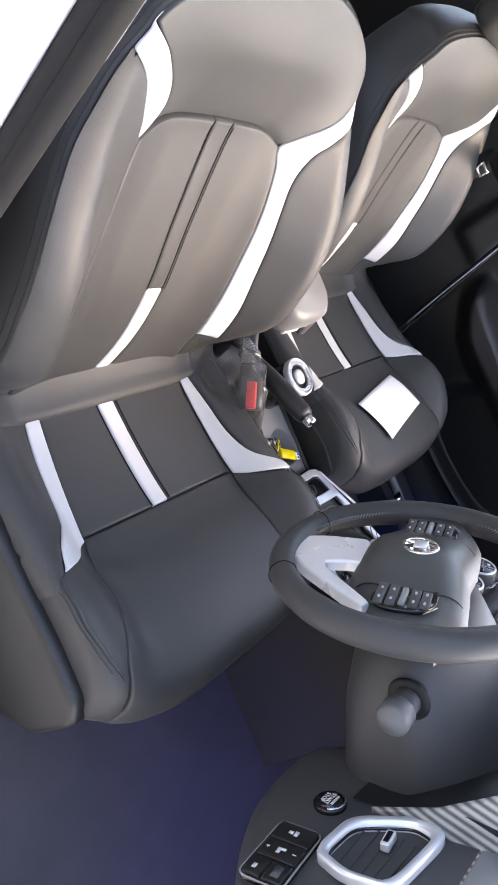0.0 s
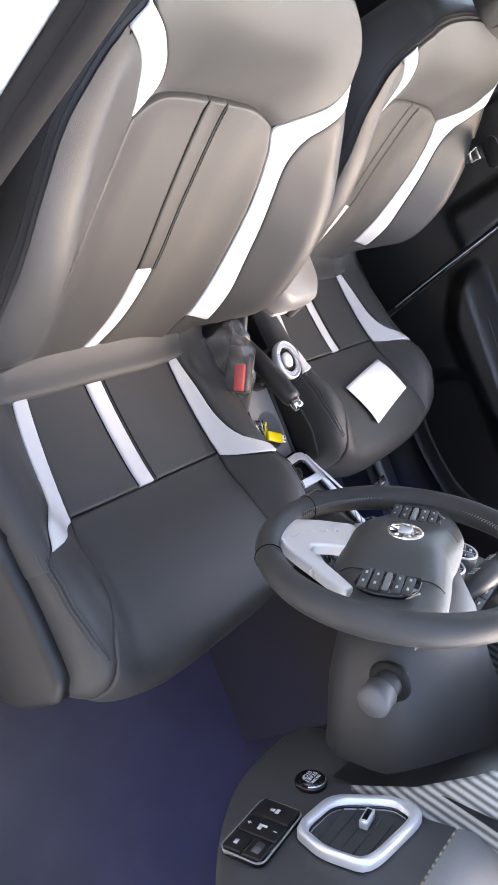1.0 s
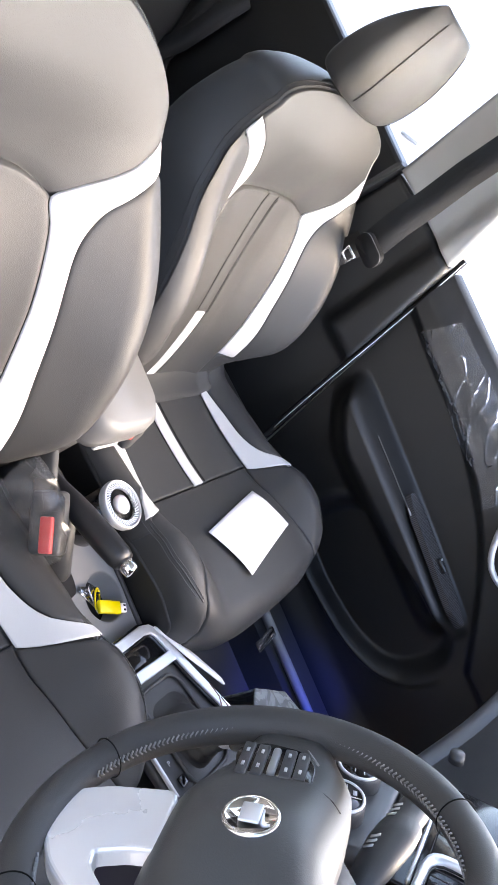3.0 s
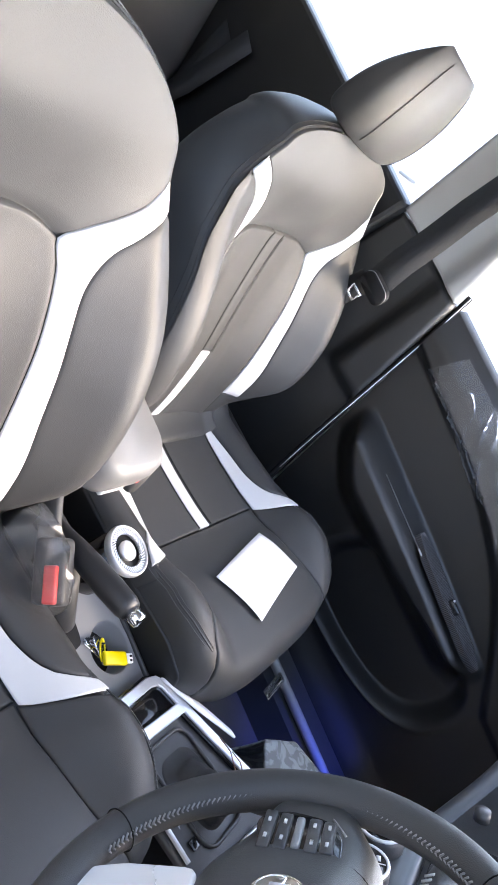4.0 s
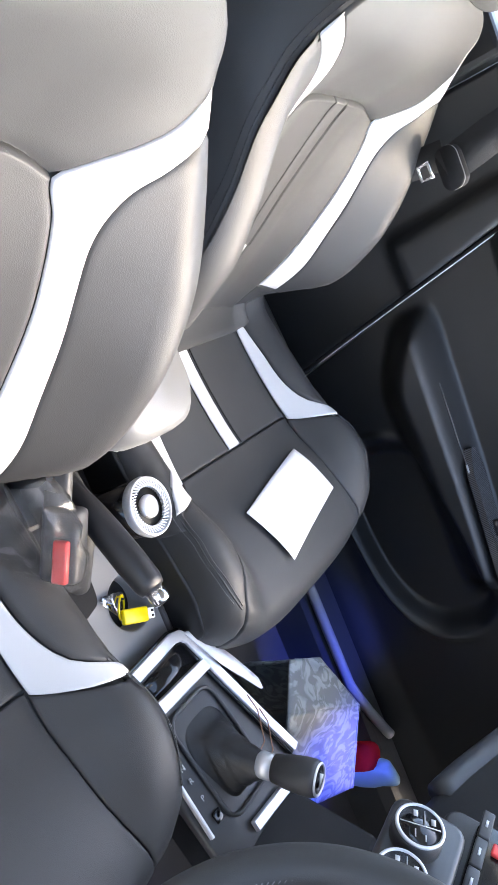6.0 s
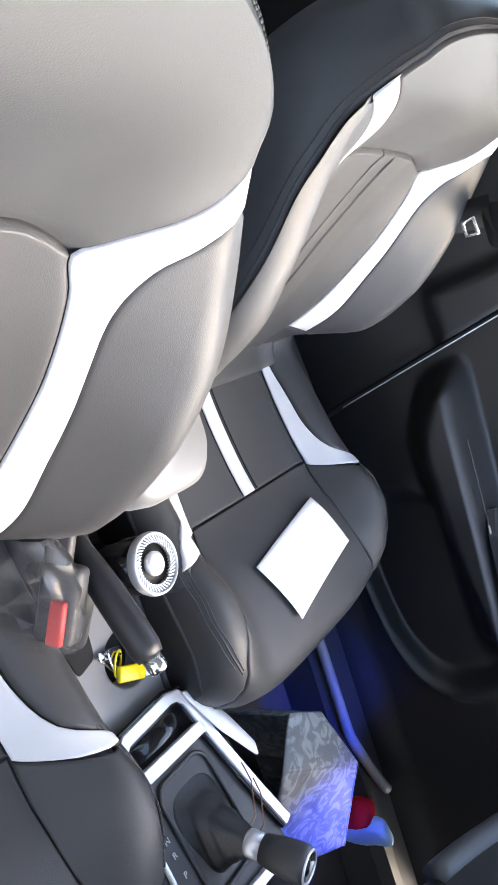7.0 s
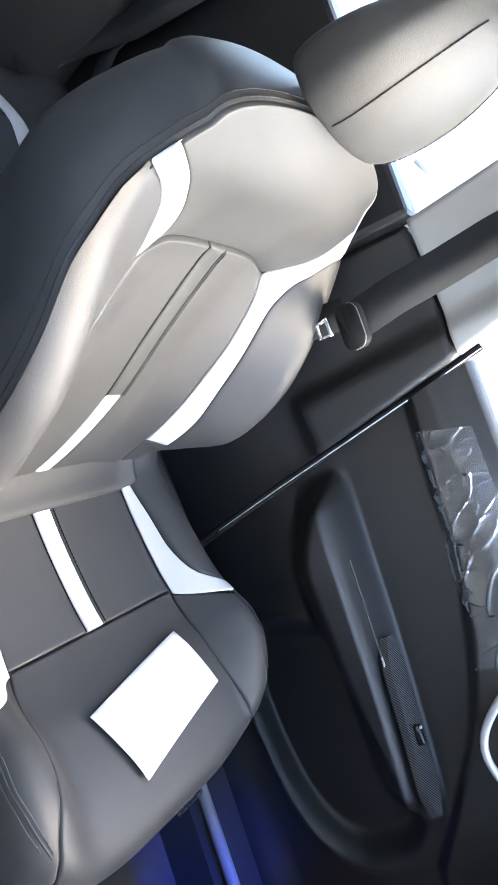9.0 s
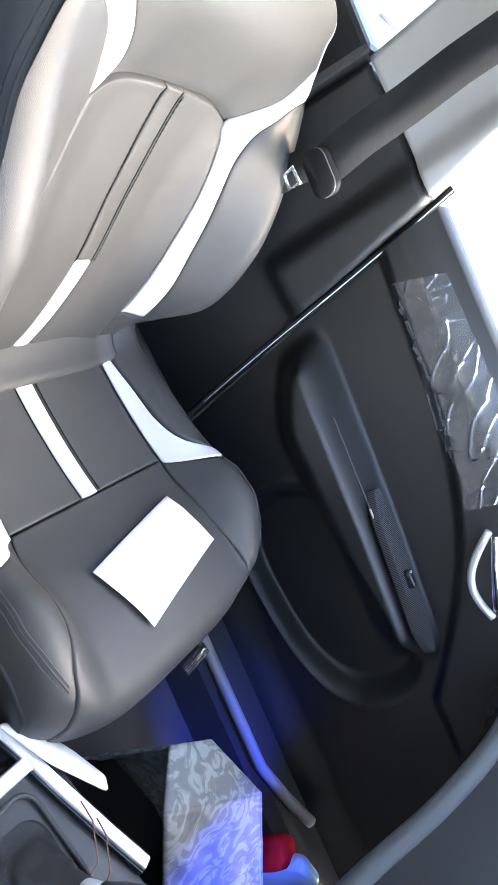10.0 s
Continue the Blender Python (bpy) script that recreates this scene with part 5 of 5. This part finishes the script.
for k in range(15):
    t = k / 14
    p = foot.lerp(knob - (knob - foot) * 0.36, t)
    hw, hd = lerp(0.044, 0.0125, t**0.55), lerp(0.068, 0.0125, t**0.5)
    fold = 0.003 * math.sin(9 * t * math.pi) * (1 - t)
    loops.append([p + Vector(((hw + fold) * math.copysign(abs(math.cos(u)) ** (0.6 + 0.4 * t), math.cos(u)), (hd + fold) * math.copysign(abs(math.sin(u)) ** (0.6 + 0.4 * t), math.sin(u)), -0.3 * hd * math.sin(u) * (1 - t))) for u in (2 * math.pi * i / 28 for i in range(28))])
part("boot", rings(loops), GRIP_LEATHER, lever, "black leather boot")
part("stitching", stitches([foot.lerp(knob, 0.62 * k / 20) + Vector((lerp(0.038, 0.012, k / 20), lerp(-0.02, 0, k / 20), 0.004)) for k in range(21)], 0.004, 0.002), PALE_THREAD, lever)
axis = (knob - foot).normalized()
KM = Matrix.Translation(knob) @ axis.to_track_quat("Z", "Y").to_matrix().to_4x4()
part("collar", put(turned(((0.0, -0.062), (0.0145, -0.062), (0.0165, -0.055), (0.016, -0.038), (0.0, -0.036)), 28), KM), SILVER, lever, "satin silver collar")
part("knob", put(turned(((0.0, -0.038), (0.017, -0.038), (0.0205, -0.02), (0.0225, 0.0), (0.0225, 0.014), (0.0205, 0.02), (0.0, 0.021)), 32), KM), PLASTIC, lever, "black knob")
part("knob_ring", put(tube([(0.0185 * math.cos(t), 0.0185 * math.sin(t), 0.0205) for t in (2 * math.pi * k / 32 for k in range(32))], 0.002, 8, True), KM), SILVER, lever, "silver ring")
part("knob_cap", put(turned(((0.0, 0.02), (0.0165, 0.0205), (0.0, 0.0225)), 28), KM), GLOSS, lever)
part("knob_mark", put(prism(((-0.008, -0.006), (0.008, -0.002), (0.0, 0.010)), 0.001), KM @ Matrix.Translation((0.002, 0, 0.0222))), PALE_THREAD, lever)
THREAD_BROWN = material("brown_thread", (0.25, 0.12, 0.07), 0.7, bump=0)
string = tagged(link("string", tube([(0.432, -0.165, 0.405), (0.425, -0.185, 0.418), (0.40, -0.215, 0.43), (0.352, -0.232, 0.424), (0.335, -0.215, 0.415)], 0.0009, 6), THREAD_BROWN), "thin brown string hanging over the gear plate", "string")
tagged(link("string", tube([(0.436, -0.190, 0.412), (0.428, -0.205, 0.424), (0.408, -0.235, 0.43), (0.39, -0.245, 0.424)], 0.0009, 6), THREAD_BROWN), "thin brown string hanging over the gear plate", "string")
ex = Vector((0.34, -0.90, 0.27)).normalized()
ey = Vector((0.75, 0.10, -0.55))
ey = (ey - ex * ey.dot(ex)).normalized()
en = ex.cross(ey)
card_m = Matrix(((ex.x, ey.x, -en.x, 0.410), (ex.y, ey.y, -en.y, -0.050), (ex.z, ey.z, -en.z, 0.366), (0, 0, 0, 1)))
card_line = round_outline([(0.0, 0.0), (0.03, 0.040), (0.10, 0.050), (0.15, 0.046), (0.155, 0.02), (0.07, -0.004)], 3, 0.15)
tagged(link("card_holder", put(prism(card_line, 0.003, 0.001), card_m), PAPER), "white card tucked beside the gear plate", "card")

# ---- handbrake ----
GRIP = material("grip_black", (0.018, 0.018, 0.019), 0.42, scale=700, bump=0.3)
brake = thing("handbrake", (0, 0, 0), "black handbrake lever with a chrome button", "handbrake")
a, b = Vector((0.305, 0.245, 0.375)), Vector((0.294, 0.060, 0.463))
part("grip", tube([a.lerp(b, t) for t in (0, 0.3, 0.45, 0.6, 0.8, 0.95, 1.0)], (0.013, 0.014, 0.017, 0.0185, 0.019, 0.018, 0.015), 18), GRIP, brake)
w = (b - a).normalized()
part("button", tube([b - w * 0.002, b + w * 0.010, b + w * 0.018, b + w * 0.020], (0.0115, 0.0115, 0.0105, 0.006), 18), CHROME, brake, "chrome release button")
# flat black plate on the deck; the shade of the lever well is its colour
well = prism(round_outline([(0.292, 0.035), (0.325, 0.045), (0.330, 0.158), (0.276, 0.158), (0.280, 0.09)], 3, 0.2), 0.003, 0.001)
part("slot", put(well, Matrix.Translation((0, 0, 0.3335))), RUBBER, brake, "flat black plate standing in for the shaded lever well")
part("gaiter", rings([[(0.305 + f * 0.035 * math.cos(u), 0.16 + f * 0.10 * math.sin(u) + 0.05 * (1 - f), z) for u in (2 * math.pi * i / 24 for i in range(24))] for f, z in ((1.0, 0.30), (0.95, 0.345), (0.7, 0.375), (0.5, 0.40))]), BLACK_LEATHER, brake)

# ---- armrest ----
arm = thing("armrest", (0, 0, 0), "grey padded armrest lid between the front seats", "armrest")
loops = []
for z, k in ((0.462, 0.90), (0.470, 0.975), (0.485, 1.0), (0.512, 1.0), (0.526, 0.975), (0.534, 0.90)):
    loops.append([(0.350 + x * k, 0.365 + y * k + 0.0, z) for x, y in rounded(0.142, 0.30, 0.045, 7)])
part("lid", rings(loops), GREY_LEATHER, arm, "grey leather lid")
part("box", put(box(0.125, 0.27, 0.22, 0.012), Matrix.Translation((0.350, 0.385, 0.352))), PLASTIC, arm)
part("latch", put(box(0.05, 0.012, 0.012, 0.003), Matrix.Translation((0.35, 0.222, 0.466))), PALE_THREAD, arm, "pale latch under the lid")

# ---- belt buckles ----
BAG = clear_sheet("clear_bag", 0.2, 0.035)


def make_buckle(name, m, label):
    """A buckle whose local y runs along its length, with the red button on its local -x face."""
    ob = thing(name, (0, 0, 0), label, "seat belt buckle")
    ob.matrix_world = m
    part("housing", put(box(0.030, 0.085, 0.046, 0.008, 3), Matrix.Translation((0.012, 0.012, 0))), PLASTIC, ob)
    part("button", put(box(0.016, 0.048, 0.018, 0.003), Matrix.Translation((-0.002, -0.004, 0.006))), RED, ob, "red release button")
    part("stalk", put(box(0.016, 0.09, 0.030, 0.005), Matrix.Translation((0.012, 0.09, -0.01))), PLASTIC, ob)
    return ob


make_buckle("belt_buckle", pose(0.236, 0.138, 0.410, 22, 19.5, -9), "black seat belt buckle with red button in a bag")
make_buckle("belt_buckle", pose(0.412, 0.245, 0.455, -20, 20, 0), "black seat belt buckle with red button beside the armrest")
rng = random.Random(4)
loops = []
for j in range(8):
    t = j / 7
    p = Vector((0.240, 0.100, 0.382)).lerp(Vector((0.218, 0.212, 0.405)), t)
    row = []
    for i in range(15):
        u = 2 * math.pi * i / 15
        r = 0.027 + 0.012 * math.sin(math.pi * t) + 0.018 * t
        d = Vector((math.cos(u) * r * 0.75, 0, math.sin(u) * r * 1.3))
        row.append(p + d * (1 + rng.uniform(-0.16, 0.16)) + Vector((0, rng.uniform(-0.006, 0.006) + (rng.uniform(0.0, 0.02) if j == 7 else 0.0), 0)))
    loops.append(row)
bag_cover = link("plastic_bag", rings(loops, caps=False), BAG, smooth=False)
bag_cover.visible_shadow = False
tagged(bag_cover, "crumpled clear plastic bag round the belt buckle", "plastic bag")

# ---- round can with finned silver lid ----
can = thing("air_freshener", (0.378, 0.135, 0.334), "black can with a finned silver lid on the console", "air freshener")
part("can_body", turned(((0.0, 0.0), (0.033, 0.0), (0.035, 0.004), (0.036, 0.086), (0.0, 0.086)), 36), GLOSS, can)
lid = part("lid_ring", rings([[(r * math.cos(t), r * math.sin(t), z) for t in (2 * math.pi * k / 48 for k in range(48))] for r, z in ((0.037, 0.086), (0.0385, 0.092), (0.0375, 0.098), (0.035, 0.1), (0.0335, 0.097), (0.0335, 0.09))], caps=False), SILVER, can, "silver lid rim")
part("lid_floor", put(turned(((0.0, 0.0), (0.034, 0.0), (0.034, 0.001), (0.0, 0.001)), 36), Matrix.Translation((0, 0, 0.0885))), DARK, can)
fin = box(0.0105, 0.0015, 0.005, 0)
fin_mesh = bpy.data.meshes.new("fin")
fin.to_mesh(fin_mesh)
fin.free()
fin_mesh.materials.append(SILVER)
for k in range(42):
    f = new("fin", fin_mesh)
    f.parent = can
    f.matrix_local = Matrix.Rotation(2 * math.pi * k / 42, 4, "Z") @ Matrix.Translation((0.0288, 0, 0.0945)) @ Matrix.Rotation(radians(38), 4, "Z")
part("lid_dome", put(turned(((0.0, 0.0), (0.0125, 0.0), (0.0150, 0.005), (0.0145, 0.009), (0.009, 0.0105), (0.0, 0.011)), 32), Matrix.Translation((0, 0, 0.088))), SILVER, can, "silver centre cap")

# ---- keys with a yellow tag ----
keys = thing("keys", (0, 0, 0), "bunch of keys with a yellow tag in the cup holder", "keys")
part("key_ring", put(tube([(0.016 * math.cos(t), 0.016 * math.sin(t), 0) for t in (2 * math.pi * k / 24 for k in range(24))], 0.0014, 8, True), pose(0.352, 0.022, 0.338, 20, 30, 0)), YELLOW, keys, "yellow ring")
for k, (x, y, rz) in enumerate(((0.340, 0.030, 40), (0.346, 0.038, 75), (0.345, 0.024, 10))):
    part("key", put(prism(rounded(0.012, 0.045, 0.005), 0.002, 0.0006), pose(x, y, 0.333 + 0.003 * k, 10, 12, rz)), CHROME, keys, "steel key")
tag_ = part("tag", put(box(0.046, 0.020, 0.007, 0.0025), pose(0.361, 0.004, 0.345, 0, 2, -22)), YELLOW, keys, "yellow plastic tag")
part("tag_end", put(box(0.012, 0.014, 0.005, 0.001), pose(0.3879, -0.0069, 0.3445, 0, 2, -22)), PAPER, tag_, "white end of the tag")
for s in (-1, 1):
    part("tag_mark", put(box(0.004, 0.003, 0.001, 0), pose(0.3893 + s * 0.0012, -0.0075 + s * 0.003, 0.3472, 0, 2, -22)), DARK, tag_)

# ---- things in the passenger footwell ----
BAG_CLOTH = bpy.data.materials.new("damask_bag")
BAG_CLOTH.use_nodes = True
nt = BAG_CLOTH.node_tree
co = nt.nodes.new("ShaderNodeTexCoord")
vo = nt.nodes.new("ShaderNodeTexNoise")
vo.inputs["Scale"].default_value = 17.0
vo.inputs["Detail"].default_value = 1.5
vo.inputs["Distortion"].default_value = 3.5
cr = nt.nodes.new("ShaderNodeValToRGB")
cr.color_ramp.elements[0].position, cr.color_ramp.elements[0].color = 0.46, (0.22, 0.23, 0.23, 1)
cr.color_ramp.elements[1].position, cr.color_ramp.elements[1].color = 0.58, (0.38, 0.40, 0.41, 1)
nt.links.new(co.outputs["Object"], vo.inputs["Vector"])
nt.links.new(vo.outputs[0], cr.inputs[0])
nt.links.new(cr.outputs[0], nt.nodes["Principled BSDF"].inputs["Base Color"])
nt.nodes["Principled BSDF"].inputs["Roughness"].default_value = 0.5
bag = thing("gift_bag", (0, 0, 0), "floral damask gift bag standing in the footwell", "bag")


def sheet(corner_a, corner_b, corner_c, corner_d, n, crumple, thick=0.004):
    """A crumpled four-cornered sheet with thickness, corners in order round it."""
    ca, cb, cc, cd = (Vector(c) for c in (corner_a, corner_b, corner_c, corner_d))
    up = (cb - ca).cross(cd - ca).normalized()
    bm = bmesh.new()
    layers = []
    for side in (0, 1):
        rows = []
        for i in range(n + 1):
            row = []
            for j in range(n + 1):
                p, q = i / n, j / n
                v = (ca * (1 - p) + cb * p) * (1 - q) + (cd * (1 - p) + cc * p) * q
                rim = min(1.0, 8 * p * (1 - p) + 0.2) * min(1.0, 8 * q * (1 - q) + 0.2)
                v = v + up * (crumple * rim * (noise.noise(v * 22) + 0.5 * noise.noise(v * 60)) - side * thick)
                row.append(bm.verts.new(v))
            rows.append(row)
        layers.append(rows)
    for side, rows in enumerate(layers):
        for i in range(n):
            for j in range(n):
                f = (rows[i][j], rows[i + 1][j], rows[i + 1][j + 1], rows[i][j + 1])
                bm.faces.new(f if side == 0 else f[::-1])
    top, low = layers
    ring = [(i, 0) for i in range(n)] + [(n, j) for j in range(n)] + [(i, n) for i in range(n, 0, -1)] + [(0, j) for j in range(n, 0, -1)]
    for (i, j), (k, m) in zip(ring, ring[1:] + ring[:1]):
        bm.faces.new((top[i][j], low[i][j], low[k][m], top[k][m]))
    bmesh.ops.recalc_face_normals(bm, faces=bm.faces)
    return bm


back_l, back_r = (0.722, -0.282, 0.272), (0.812, -0.332, 0.272)
ridge_l, ridge_r = (0.640, -0.338, 0.286), (0.856, -0.468, 0.286)
foot_l, foot_r = (0.635, -0.555, 0.170), (0.86, -0.665, 0.190)
part("folded_top", sheet(back_l, ridge_l, ridge_r, back_r, 20, 0.007), BAG_CLOTH, bag, "grey folded top of the bag")
part("front", sheet(ridge_l, foot_l, foot_r, ridge_r, 24, 0.006), BAG_CLOTH, bag, "front with a pale scroll pattern")
low = lambda p: (p[0], p[1], 0.041)
part("side", sheet(ridge_r, foot_r, low(foot_r), low(ridge_r), 14, 0.006), BAG_CLOTH, bag)
part("side", sheet(back_r, ridge_r, low(ridge_r), low(back_r), 14, 0.006), BAG_CLOTH, bag)
part("side", sheet(foot_l, low(foot_l), low(foot_r), foot_r, 14, 0.006), BAG_CLOTH, bag)
part("side", sheet(back_l, back_r, low(back_r), low(back_l), 14, 0.006), BAG_CLOTH, bag)
cloth = material("red_cloth", (0.35, 0.008, 0.008), 0.95, scale=400, bump=0.4, spec=0.05)
bm = box(0.09, 0.06, 0.18, 0.02, 3)
tagged(link("red_cloth", put(bm, pose(0.925, -0.640, 0.132, 0, 6, -35)), cloth), "folded red cloth beside the gift bag", "cloth")
bluebag = material("blue_wrap", (0.25, 0.45, 0.7), 0.3, bump=0.1)
bm = box(0.036, 0.07, 0.20, 0.014, 3)
bmesh.ops.subdivide_edges(bm, edges=[e for e in bm.edges if e.calc_length() > 0.05], cuts=6, use_grid_fill=True)
for v in bm.verts:
    v.co += v.co.normalized() * noise.noise(v.co * 60) * 0.010
tagged(link("blue_packet", put(bm, pose(0.945, -0.695, 0.142, 0, 0, 20)), bluebag), "crumpled pale blue packet in the footwell", "packet")
scrap = tagged(link("plastic_scrap", put(box(0.06, 0.03, 0.006, 0.002), pose(0.98, -0.26, 0.17, 20, -30, 20)), FILM), "small scrap of clear plastic by the sill", "plastic scrap")
